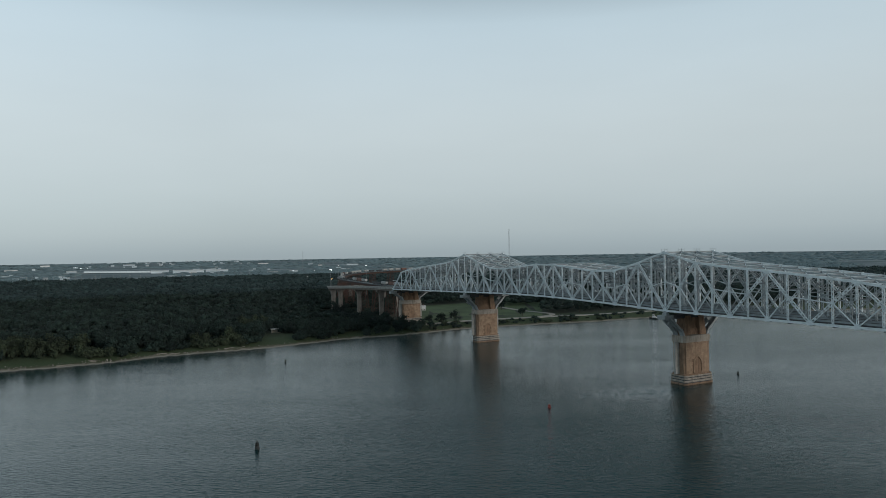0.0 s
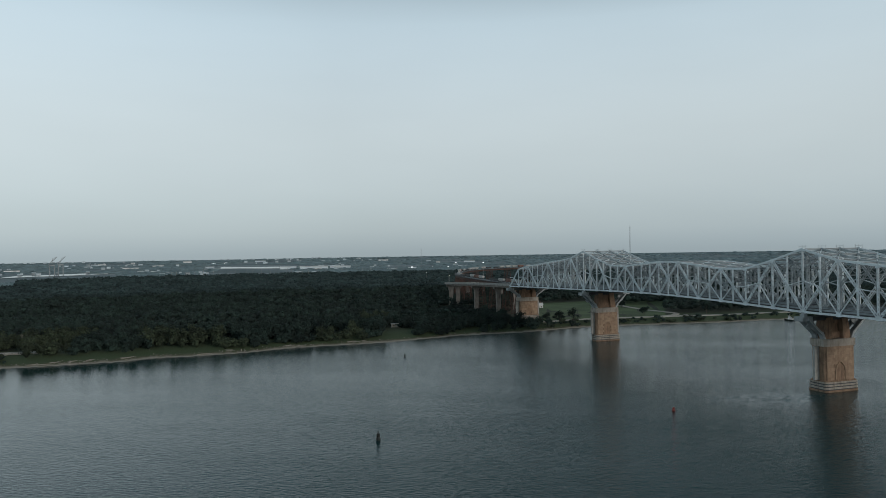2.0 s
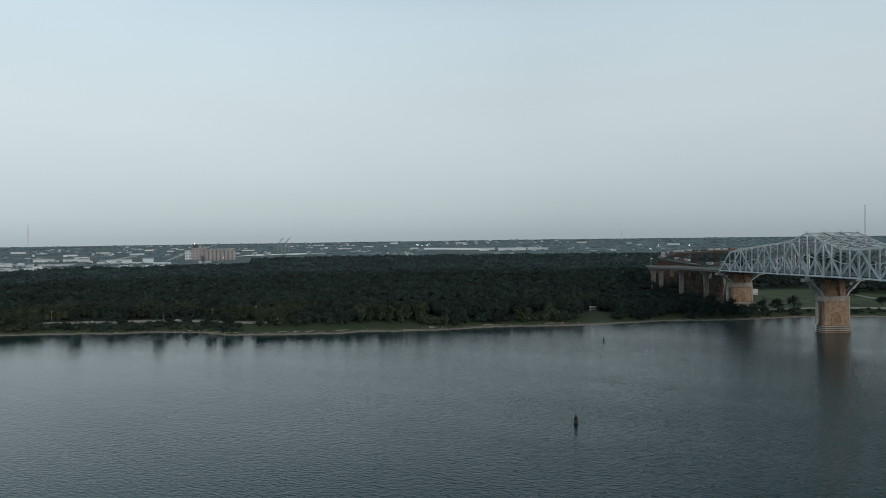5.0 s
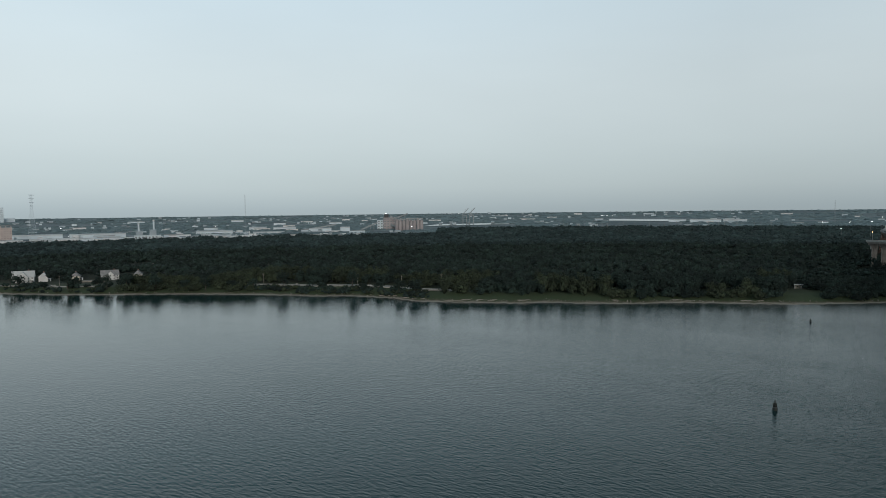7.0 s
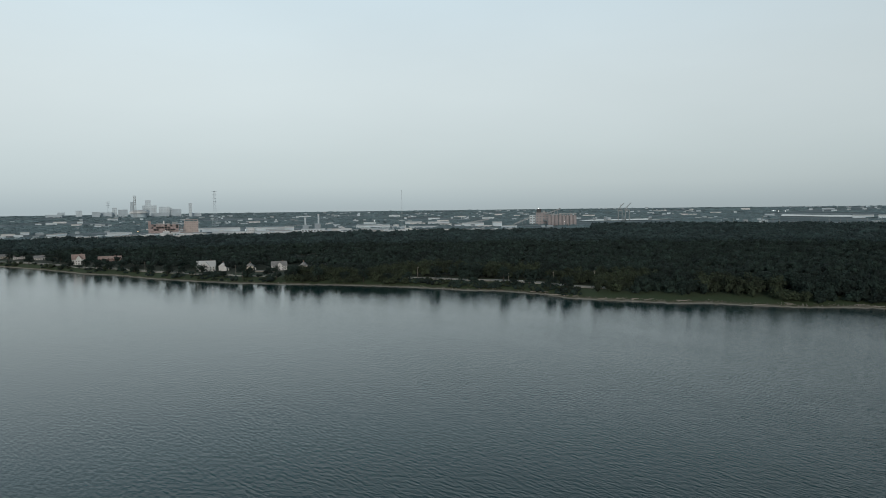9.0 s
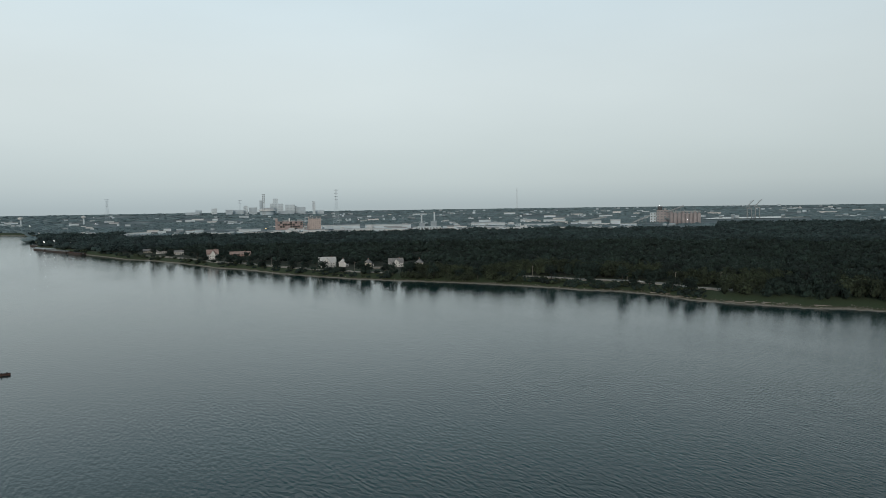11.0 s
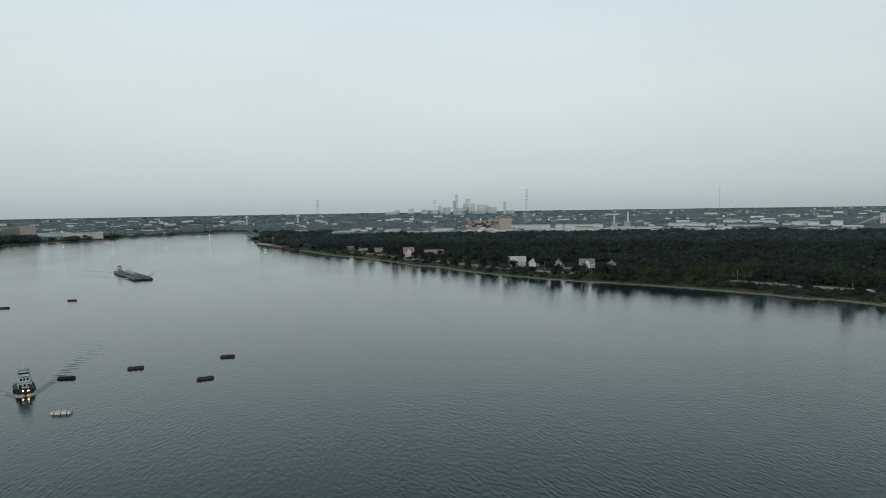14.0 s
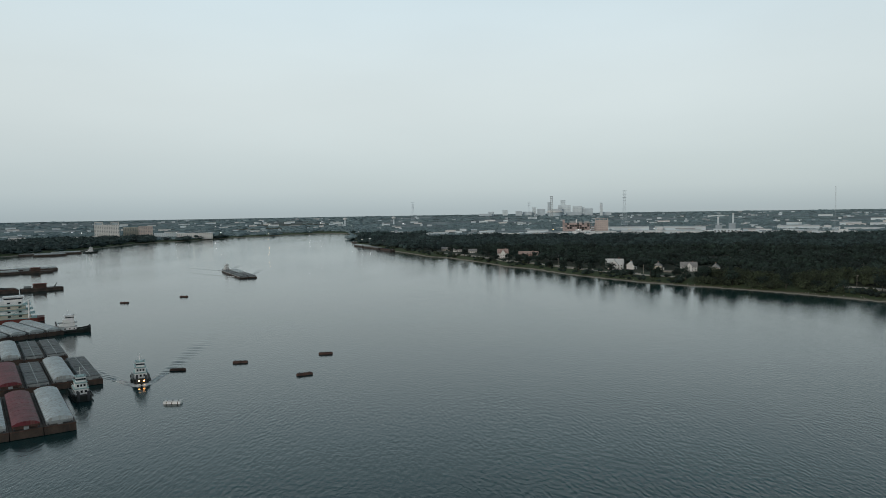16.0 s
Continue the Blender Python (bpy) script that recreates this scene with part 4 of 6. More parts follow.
GAPS = ((-851, 283, 30), (-829, 329, 18), (-806, 359, 24), (-792, 377, 20), (-1091, 183, 24), (-1103, 226, 26), (-1236, 153, 20), (-1320, 113, 20), (-160, 668, 16))
GAPS += tuple((gx * k, gy * k, gr * 0.9) for gx, gy, gr in GAPS for k in (1 - 20 / math.hypot(gx, gy), 1 - 38 / math.hypot(gx, gy)))
rg = np.random.default_rng(11)
near_w, mid_w, pale_w, far_w, deep_w = Woods(), Woods(), Woods(), Woods(), Woods()
r = 590.0
while r < 2500:
    sp = 8.2 * (r / 600) ** 0.62
    for az in np.arange(-38, 119, math.degrees(sp / r)):
        a_, r_ = az + rg.uniform(-0.95, 0.95) * math.degrees(sp / r), r + rg.uniform(-0.95, 0.95) * sp
        d = r_ - float(bank_r(a_))
        if d < 5 or not wooded(a_, d, r_):
            continue
        x, y = polar(a_, r_)
        if any(math.hypot(x - gx, y - gy) < gr for gx, gy, gr in GAPS):
            continue
        patch = noise.noise((x * 0.012, y * 0.012, 0.3))
        if noise.noise((x * 0.03, y * 0.03, 7.3)) > 0.42:
            continue
        h = (11.5 + 5.0 * patch + rg.uniform(-3.2, 3.6)) * (0.6 if d < 26 or (1 < a_ < 13.4 and d < 250) else 1.0)
        g = ground_z(x, y)
        w = sp * rg.uniform(0.45, 0.95)
        pale = d < 130 and 13.9 < a_ < 66 and noise.noise((x * 0.016, y * 0.016, 3.3)) > 0.02 + d * 0.002
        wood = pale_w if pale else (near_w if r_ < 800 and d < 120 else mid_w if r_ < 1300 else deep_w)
        if r_ < 800 and d < 120:
            for k in range(4):
                q, o = rg.uniform(0, 6.28), w * rg.uniform(0.1, 0.6)
                s, top = w * rg.uniform(0.35, 0.55), h * rg.uniform(0.5, 0.8)
                px_, py_ = x + math.cos(q) * o, y + math.sin(q) * o
                wood.clump(BALL1, px_, py_, g + top, s * 0.55, s * 0.5, rg)
                wood.leaves(50, px_, py_, g + top, s * rg.uniform(0.9, 1.25), s * rg.uniform(0.8, 1.3), 0.85, rg)
            wood.clump(BALL1, x, y, g + h * 0.36, w * 0.4, h * 0.34, rg)
            wood.leaves(46, x, y, g + h * 0.33, w * 0.75, h * 0.36, 0.85, rg)
        elif r_ < 1400:
            for k in range(2):
                q, o = rg.uniform(0, 6.28), w * rg.uniform(0.1, 0.55)
                s, top = w * rg.uniform(0.4, 0.7), h * rg.uniform(0.5, 0.75)
                px_, py_ = x + math.cos(q) * o, y + math.sin(q) * o
                wood.clump(BALL1, px_, py_, g + top, s * 0.7, h * 0.2, rg)
                wood.leaves(22, px_, py_, g + top, s * 1.1, h * 0.28, 0.0013 * r_, rg)
        else:
            wood.clump(BALL1, x, y, g + h * rg.uniform(0.4, 0.55), w * rg.uniform(0.6, 0.9), h * 0.4, rg)
            wood.leaves(15, x, y, g + h * 0.5, w * 0.9, h * 0.45, 0.0014 * r_, rg)
    r += sp * 0.9
# bushes on the open banks
for i in range(820):
    az = float(rg.choice([rg.uniform(-22, 1), rg.uniform(42, 57), rg.uniform(66, 91), rg.uniform(42, 57)]))
    d = rg.uniform(8, 30) if az < 60 else rg.uniform(9, 34)
    if noise.noise((az * 1.7, d * 0.05, 9.1)) < -0.05:
        continue
    x, y = polar(az, float(bank_r(az)) + d)
    g = ground_z(x, y)
    s = rg.uniform(1.0, 2.8) * (1.5 if az > 60 and i % 2 else 1.0)
    for k in range(4):
        bx, by, bz = x + rg.uniform(-2, 2) * s * 0.7, y + rg.uniform(-2, 2) * s * 0.7, g + s * rg.uniform(0.4, 1.1)
        wood = pale_w if i % 3 == 0 else near_w
        wood.clump(BALL1, bx, by, bz, s * 0.7, s * 0.6, rg)
        wood.leaves(16, bx, by, bz, s * 0.9, s * 0.75, 0.5, rg)
near_w.done("bank_woods", LEAF, "dense dark green riverside woodland")
pale_w.done("willow_thicket", LEAF_PALE, "paler willow thicket at the woodland edge")
mid_w.done("woods", LEAF, "dark green woodland stretching inland from the river")
deep_w.done("deep_woods", LEAF_MID, "haze-tinted blue-green woodland far inland")
# far woods: long low belts of canopy
r = 1950.0
while r < 4780:
    sp = 34 * (r / 2000) ** 1.0
    for az in np.arange(-40, 120, math.degrees(sp / r) * 1.15):
        a_, r_ = az + rg.uniform(-0.5, 0.5) * math.degrees(sp / r), r + rg.uniform(-0.5, 0.5) * sp
        d = r_ - float(bank_r(a_))
        x, y = polar(a_, r_)
        if d < 60 or wooded(a_, d, r_) or open_flats(a_, r_):
            continue
        if noise.noise((x * 0.0021 * 1.3, y * 0.0021 * 1.3, 5.0)) < (0.05 if 42 < a_ < 88 and r_ < 2600 else -0.18):
            continue
        for k in range(7):
            w = rg.uniform(9, 16) * (0.6 + r_ / 4000)
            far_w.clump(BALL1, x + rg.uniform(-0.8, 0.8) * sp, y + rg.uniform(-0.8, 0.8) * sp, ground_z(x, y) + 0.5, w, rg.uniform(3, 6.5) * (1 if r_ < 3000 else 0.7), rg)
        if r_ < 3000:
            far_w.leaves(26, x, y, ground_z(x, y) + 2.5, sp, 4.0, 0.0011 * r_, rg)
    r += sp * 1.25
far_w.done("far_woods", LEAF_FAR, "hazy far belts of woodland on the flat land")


def make_tree(seed, h, wide):
    """A single tree: tapered trunk with limbs, and a ragged crown of leaf clumps."""
    q = random.Random(seed)
    tree = new("tree")
    trunk = Solid()
    trunk.tube((0, 0, -0.6), (0.2, 0.1, h * 0.45), 0.38, 0.24, 7)
    trunk.tube((0.2, 0.1, h * 0.45), (0.1, 0.3, h * 0.85), 0.24, 0.07, 6)
    tips = []
    for k in range(9):
        a, z0 = k * 2.4 + q.uniform(-0.4, 0.4), h * q.uniform(0.28, 0.7)
        e_ = (math.cos(a) * wide * q.uniform(0.5, 0.85), math.sin(a) * wide * q.uniform(0.5, 0.85), z0 + h * q.uniform(0.08, 0.25))
        trunk.tube((0.15, 0.1, z0), e_, 0.14, 0.04, 5)
        tips.append(e_)
    tips += [(0.1, 0.2, h * 0.88), (0.5, -0.4, h * 0.72), (-0.5, 0.3, h * 0.6)]
    part("trunk", trunk, BARK, tree)
    leaves = Solid()
    for tx, ty, tz in tips:
        for k in range(60):
            c = Vector((q.gauss(tx, wide * 0.23), q.gauss(ty, wide * 0.23), q.gauss(tz, h * 0.075)))
            a, b = Vector((q.gauss(0, 1), q.gauss(0, 1), q.gauss(0, 0.6))).normalized(), Vector((q.gauss(0, 1), q.gauss(0, 1), q.gauss(0, 1))).normalized()
            s = q.uniform(0.35, 0.8)
            leaves.add([c - a * s, c + b * s * 0.7, c + a * s, c - b * s * 0.6], [(0, 1, 2, 3)])
    part("crown", leaves, LEAF, tree)
    return tagged(tree, "broad-crowned dark green tree on the river bank", "tree", "bank trees")


KINDS = [make_tree(s, h, w) for s, h, w in ((1, 11, 4.2), (2, 8.5, 4.0), (3, 13, 4.6), (4, 7, 3.6))]
spots = [(1.25, 32), (0.2, 27), (-0.9, 23), (2.6, 30), (3.4, 24), (5.2, 30), (6.6, 36), (8.0, 28), (-11.0, 60), (-4.7, 160), (-3.5, 165), (-6.4, 60),
         (44.2, 22), (45.9, 26), (48.0, 24), (50.4, 20), (51.2, 30), (42.9, 25), (53.5, 26), (47.1, 18), (55.8, 22), (71.9, 30), (72.4, 34), (70.4, 26), (68.9, 24), (68.3, 30), (66.3, 26), (66.9, 34),
         (74.4, 24), (75.6, 26), (77.6, 26), (78.4, 30), (80.0, 30), (81.0, 26), (81.6, 30), (76.7, 22), (73.4, 22), (83.6, 26), (84.8, 28), (86.1, 30), (88.2, 24), (79.2, 22), (65.0, 20), (64.2, 14), (63.0, 16), (60.9, 16), (59.4, 14), (57.3, 16)]
for i, (az, d) in enumerate(spots):
    x, y = polar(az, float(bank_r(az)) + d)
    s = 1.0 + 0.5 * ((i * 37) % 10) / 10
    src = KINDS[i % 4]
    m = pose(x, y, ground_z(x, y), 0, 0, i * 77) @ Matrix.Scale(s, 4)
    if i < 4:
        src.matrix_world = m
    else:
        c = copy_thing(src, pose(x, y, ground_z(x, y), 0, 0, i * 77))
        c.scale = (s, s, s)

# ---- houses on the bank ----
def house(x, y, w, dpt, h, roof_h, turn, wall_m, roof_m, label, wing=False):
    """A gabled house with porch, windows, door and chimney."""
    g = ground_z(x, y)
    hs = thing("house", pose(x, y, g, 0, 0, turn), label, "house", "river houses")
    part("wall", Solid().box(-w / 2, -dpt / 2, -0.6, w / 2, dpt / 2, h), wall_m, hs)
    rf = Solid()
    o = 0.6
    rf.loft([[(sx, -dpt / 2 - o, h - 0.1), (sx, 0, h + roof_h), (sx, dpt / 2 + o, h - 0.1), (sx, dpt / 2 + o, h - 0.4), (sx, -dpt / 2 - o, h - 0.4)] for sx in (-w / 2 - o, w / 2 + o)])
    roof = part("roof", rf, roof_m, hs)
    part("chimney", Solid().box(w * 0.22, -0.5, h + roof_h * 0.4, w * 0.22 + 1, 0.5, h + roof_h + 1.2), BRICK, roof)
    if wing:
        part("wing_wall", Solid().loft([[(-w * 0.24, sy, -0.6), (w * 0.24, sy, -0.6), (w * 0.24, sy, h), (0, sy, h + roof_h * 0.82), (-w * 0.24, sy, h)] for sy in (-dpt / 2 - 4, -dpt / 2 + 0.5)]), wall_m, hs)
        rf = Solid()
        rf.loft([[(-w * 0.24 - o, sy, h - 0.3), (0, sy, h + roof_h * 0.9), (w * 0.24 + o, sy, h - 0.3), (w * 0.24 + o, sy, h - 0.6), (0, sy, h + roof_h * 0.9 - 0.4), (-w * 0.24 - o, sy, h - 0.6)] for sy in (-dpt / 2 - 4.6, 0)])
        part("wing_roof", rf, roof_m, hs)
    fy = -dpt / 2 - (4.02 if wing else 0.02)
    storeys = 2 if h > 5 else 1
    n = max(3, int(w / 3.2))
    for st in range(storeys):
        for i in range(n):
            cx = -w / 2 + (i + 0.5) * w / n
            yy = fy if wing and -w * 0.22 < cx < w * 0.22 else -dpt / 2 - 0.02
            z = 0.9 + st * 3.1
            if st == 0 and i == n // 2:
                part("door", Solid().box(cx - 0.6, yy - 0.08, 0.1, cx + 0.6, yy + 0.1, 2.3), STEEL_DARK, hs)
                continue
            fr = part("window", Solid().box(cx - 0.62, yy - 0.06, z - 0.1, cx + 0.62, yy + 0.1, z + 1.6), WHITE, hs)
            part("pane", Solid().box(cx - 0.5, yy - 0.09, z, cx + 0.5, yy + 0.05, z + 1.5), GLASS, fr)
    porch = Solid()
    porch.box(-w / 2, -dpt / 2 - 2.4, 2.75, w / 2, -dpt / 2, 2.95)
    part("porch_roof", porch, roof_m, hs)
    for i in range(5):
        cx = -w / 2 + 0.3 + i * (w - 0.6) / 4
        part("porch_post", Solid().box(cx - 0.12, -dpt / 2 - 2.3, -0.4, cx + 0.12, -dpt / 2 - 2.06, 2.75), WHITE, hs)
    return hs


house(-851, 283, 21, 12, 6.2, 6.6, 66, WHITE, ROOF_WHITE, "large white two-storey river house with a pale roof", True)
house(-847, 302, 11, 9, 5.4, 4.2, 155, WHITE, ROOF_WHITE, "white wing house with a pale gabled roof")
house(-829, 329, 8, 9, 5.0, 3.8, 150, CREAM, ROOF_GREY, "narrow cream house with a grey roof")
house(-806, 357, 18, 11, 5.2, 5.4, 70, WHITE, ROOF_GREY, "white river house with a grey shingle roof", True)
house(-788, 381, 13, 9, 5.0, 4.4, 152, CREAM, ROOF_GREY, "cream house half hidden behind dark trees")
house(-1091, 183, 16, 11, 7.6, 6.6, 84, WHITE, ROOF_PINK, "tall white house with a steep faded red roof", True)
house(-1103, 226, 30, 11, 5.5, 3.5, 76, BRICK, ROOF_PINK, "long brown brick house behind the river road")
house(-1236, 153, 15, 9, 4.0, 3.0, 82, WHITE, ROOF_GREY, "low white house near the river road")
house(-1320, 113, 18, 10, 3.8, 3.0, 84, CREAM, ROOF_GREY, "low cream house near the river bend")
house(*polar(87.4, 1485), 20, 11, 4.0, 3.4, 85, CREAM, ROOF_WHITE, "long low pale building near the river bend")
house(*polar(84.2, 1290), 16, 10, 4.0, 3.4, 82, WHITE, ROOF_GREY, "low white house among bank trees")
house(-931, 468, 6, 5, 3.4, 1.6, 63, WHITE, ROOF_WHITE, "small white cottage deep among the trees")
house(-744, 885, 9, 6, 3.4, 2.0, 45, WHITE, ROOF_WHITE, "small white building alone in the dark woods")
house(-30, 925, 10, 7, 4.4, 2.5, 10, WHITE, ROOF_WHITE, "small white house beside the lawn and trees")
terrace = Solid()
terrace.box(-12, -7, -1, 12, 7, 0.9)
tr_ = solo("terrace_wall", terrace, CONCRETE_WARM, "low pale retaining wall with a paved terrace", "terrace")
tr_.matrix_world = pose(-795, 335, ground_z(-795, 335) + 0.4, 0, 0, 64)
# parked boat and cars beside the houses
def parked_car(x, y, turn, material, label):
    g = ground_z(x, y) + 0.5
    car = thing("parked_car", pose(x, y, g, 0, 0, turn), label, "car", "parked cars")
    body = Solid()
    body.loft([[(sx, yy, z) for yy, z in ((-0.9, 0.35), (0.9, 0.35), (0.9, zt), (-0.9, zt))] for sx, zt in ((-2.3, 0.8), (-1.6, 0.95), (1.3, 0.95), (2.3, 0.75))])
    part("body", body, material, car)
    cab = Solid()
    cab.loft([[(sx * k, yy * k2, z) for sx, yy in ((-1.6, -0.82), (0.9, -0.82), (0.9, 0.82), (-1.6, 0.82))] for k, k2, z in ((1, 1, 0.94), (0.72, 0.85, 1.45))])
    part("cabin", cab, GLASS, car)
    for a in (-1.4, 1.4):
        for b in (-0.85, 0.85):
            part("wheel", Solid().tube((a, b - 0.1, 0.33), (a, b + 0.1, 0.33), 0.33, 0.33, 10), RUBBER, car)


for i, (az, d) in enumerate(((70.0, 39), (71.8, 41), (68.5, 40), (74.6, 40), (78.9, 40), (52.4, 49), (46.6, 48), (-9.5, 39))):
    x, y = polar(az, float(np.interp(az, BANK_AZ, BANK_R)) + d)
    parked_car(x, y, az + (i * 13 % 9), (BOAT_WHITE, TRAIN_GREY, STEEL_DARK)[i % 3], ("white car parked on the river road", "silver car parked on the river road", "dark car parked on the river road")[i % 3])
# river access ramp with a small landing shed
sx, sy = -170, 706
ramp = Solid()
ramp.beam((-152, 626, -0.6), (-166, 672, 4.4), 6, 0.6)
solo("boat_ramp", ramp, CONCRETE, "pale concrete boat ramp running into the river", "ramp")
shed = thing("landing_shed", pose(-165, 688, ground_z(-165, 688), 0, 0, 14), "open landing shed with a flat pale roof", "shed")
part("roof", Solid().box(-6, -3, 3.6, 6, 3, 4.1), ROOF_WHITE, shed)
for a in (-5.4, 0, 5.4):
    for b in (-2.6, 2.6):
        part("post", Solid().box(a - 0.2, b - 0.2, -0.5, a + 0.2, b + 0.2, 3.6), STEEL_OLD, shed)
part("back_wall", Solid().box(-5.4, 2.4, -0.4, 5.4, 2.6, 3.6), CREAM, shed)
# utility poles
for az, d, h in ((40.75, 62, 14), (44.0, 60, 11), (47.6, 58, 11), (55.0, 57, 11), (69.4, 50, 11), (76.0, 50, 11), (64.6, 66, 11)):
    x, y = polar(az, float(np.interp(az, BANK_AZ, BANK_R)) + d)
    pole = thing("utility_pole", pose(x, y, ground_z(x, y), 0, 0, az), "grey wooden utility pole beside the river road", "utility pole", "utility poles")
    part("pole", Solid().tube((0, 0, -0.8), (0, 0, h), 0.22, 0.15, 8), CONCRETE_WARM, pole)
    part("cross_arm", Solid().box(-1.3, -0.08, h - 1.0, 1.3, 0.08, h - 0.8), BARK, pole)
    for a in (-1.1, 0.5, 1.1):
        part("insulator", Solid().tube((a, 0, h - 0.8), (a, 0, h - 0.5), 0.07, 0.05, 6), WHITE, pole)


# ---- industry and town beyond the woods ----
def facing(x, y):
    return math.degrees(math.atan2(-x, y))


def block(name, x, y, w, dpt, h, wall_m, label, category, group="", floors=0, cols=0, roof_m=None, turn=None, z=None, glass=FAR_GLASS):
    """A flat-roofed building with a parapet and its windows storey by storey."""
    g = ground_z(x, y) if z is None else z
    b = thing(name, pose(x, y, g, 0, 0, facing(x, y) if turn is None else turn), label, category, group)
    part("wall", Solid().box(-w / 2, -dpt / 2, -2, w / 2, dpt / 2, h), wall_m, b)
    part("roof", Solid().box(-w / 2 - 0.4, -dpt / 2 - 0.4, h, w / 2 + 0.4, dpt / 2 + 0.4, h + 0.9), roof_m or wall_m, b)
    for i in range(floors):
        for j in range(cols):
            cw, fh = w / cols, h / floors
            cx, z0 = -w / 2 + (j + 0.5) * cw, i * fh
            part("window", Solid().box(cx - cw * 0.25, -dpt / 2 - 0.06, z0 + fh * 0.34, cx + cw * 0.25, -dpt / 2 + 0.2, z0 + fh * 0.74), glass, b)
    return b


# grain terminal
block("elevator_house", -1888, 1838, 22, 16, 37, TOWN, "white concrete elevator house at the grain terminal", "elevator", "grain terminal", 4, 2)
gt = block("elevator_tower", -1850, 1850, 46, 22, 46, SILO, "tall brown grain elevator with a rooftop headhouse", "elevator", "grain terminal", 5, 4)
part("headhouse", Solid().box(-20, -6, 46.9, -4, 6, 60), STEEL_DARK, gt)
part("headhouse", Solid().box(2, -6, 46.9, 10, 6, 54), STEEL_OLD, gt)
bank_ = thing("grain_silos", pose(-1712, 1810, ground_z(-1712, 1810), 0, 0, 43), "row of pinkish concrete grain silos", "silos", "grain terminal")
for i in range(8):
    for j in range(2):
        part("silo", Solid().tube((-44 + i * 12.6, j * 12.6, -2), (-44 + i * 12.6, j * 12.6, 36 + (i % 3 == 0) * 3), 5.9, 5.9, 14).tube((-44 + i * 12.6, j * 12.6, 36 + (i % 3 == 0) * 3), (-44 + i * 12.6, j * 12.6, 41 + (i % 3 == 0) * 3), 6.3, 0.8, 14), SILO, bank_)
part("gallery", Solid().beam((-50, 4, 41), (50, 4, 44), 4, 3.4), STEEL_OLD, bank_)
for i in (-30, -2, 30):
    part("leg_tower", Solid().box(i - 2, 1, 36, i + 2, 8, 47), STEEL_OLD, bank_)


def conveyor(p, q, w, label):
    c = thing("conveyor", Matrix.Identity(4), label, "conveyor", "grain terminal")
    part("gallery", Solid().beam(p, q, w * 1.4, 4.6), STEEL_OLD, c)
    p, q = Vector(p), Vector(q)
    for k in range(1, 5):
        m = p.lerp(q, k / 5)
        g = ground_z(m.x, m.y)
        if m.z - g > 5:
            part("trestle", Solid().beam((m.x, m.y, g - 1), (m.x, m.y, m.z), 2.2, 1.2, (1, 0, 0)), STEEL_OLD, c)


conveyor((-2087, 1624, 8), (-2002, 1720, 29), 4, "long inclined grey conveyor gallery on trestles")
conveyor((-1911, 1755, 7), (-1867, 1802, 34), 4, "inclined grey conveyor rising to the elevator")
conveyor((-1868, 1850, 30), (-1780, 1840, 14), 4, "pale conveyor bridge between elevator and silos")
conveyor((-1826, 1843, 46), (-1778, 1872, 66), 4, "steep rooftop conveyor above the silos")
# loose sheds, tanks and offices of the industrial flats
ri = random.Random(21)
SHEDS = ((-2261, 1555, 63, 14), (-2196, 1630, 83, 12), (-2013, 1653, 80, 12), (-1930, 1700, 34, 17), (-1941, 1377, 100, 7), (-2324, 797, 158, 12), (-2201, 938, 154, 13),
         (-1966, 746, 150, 9), (-2072, 1257, 115, 14), (-1794, 1098, 75, 9), (-1054, 2885, 120, 14), (-1180, 2905, 70, 11), (-960, 2960, 90, 10), (-2102, 453, 62, 13))
for x, y, w, h in SHEDS:
    b = block("warehouse", x, y, w, 40, h * 0.75, TOWN, "long low pale warehouse with a white metal roof", "warehouse", "industrial flats", 0, 0, ROOF_WHITE)
    rf = Solid()
    rf.loft([[(sx, -21, h * 0.75 + 0.9), (sx, 0, h * 0.75 + 4), (sx, 21, h * 0.75 + 0.9)] for sx in (-w / 2 - 0.5, w / 2 + 0.5)])
    part("ridge_roof", rf, ROOF_WHITE, b)
for i in range(300):
    az, rad = ri.uniform(46, 91), 1980 + 1900 * ri.random() ** 1.5
    if ri.random() < 0.3:
        az = ri.uniform(94, 118)
        rad = max(2300, float(bank_r(az)) + 140) + ri.uniform(0, 1500)
    elif ri.random() < 0.2:
        az, rad = ri.uniform(5, 45), ri.uniform(2750, 4300)
    elif ri.random() < 0.25:
        az, rad = ri.uniform(55, 79), ri.uniform(1960, 2200)
    rad = min(rad, 4600)
    if open_flats(az, rad) or (i % 3 == 0 and 2350 < rad < 3400):
        continue
    x, y = polar(az, rad)
    w, h = ri.uniform(10, 60), ri.uniform(4, 10)
    m = ri.choice((TOWN, ROOF_WHITE, TOWN_DARK, TOWN, ROOF_WHITE))
    block("shed", x, y, w, ri.uniform(12, 30), h, m, {"hazed_city_concrete": "pale concrete industrial shed", "white_metal_roof": "white metal industrial shed on the flats", "hazed_city_blue_grey": "blue-grey low industrial shed on the flats"}[m.name], "shed", "industrial flats", 0, 0, ri.choice((ROOF_WHITE, ROOF_GREY)), z=ground_z(x, y))
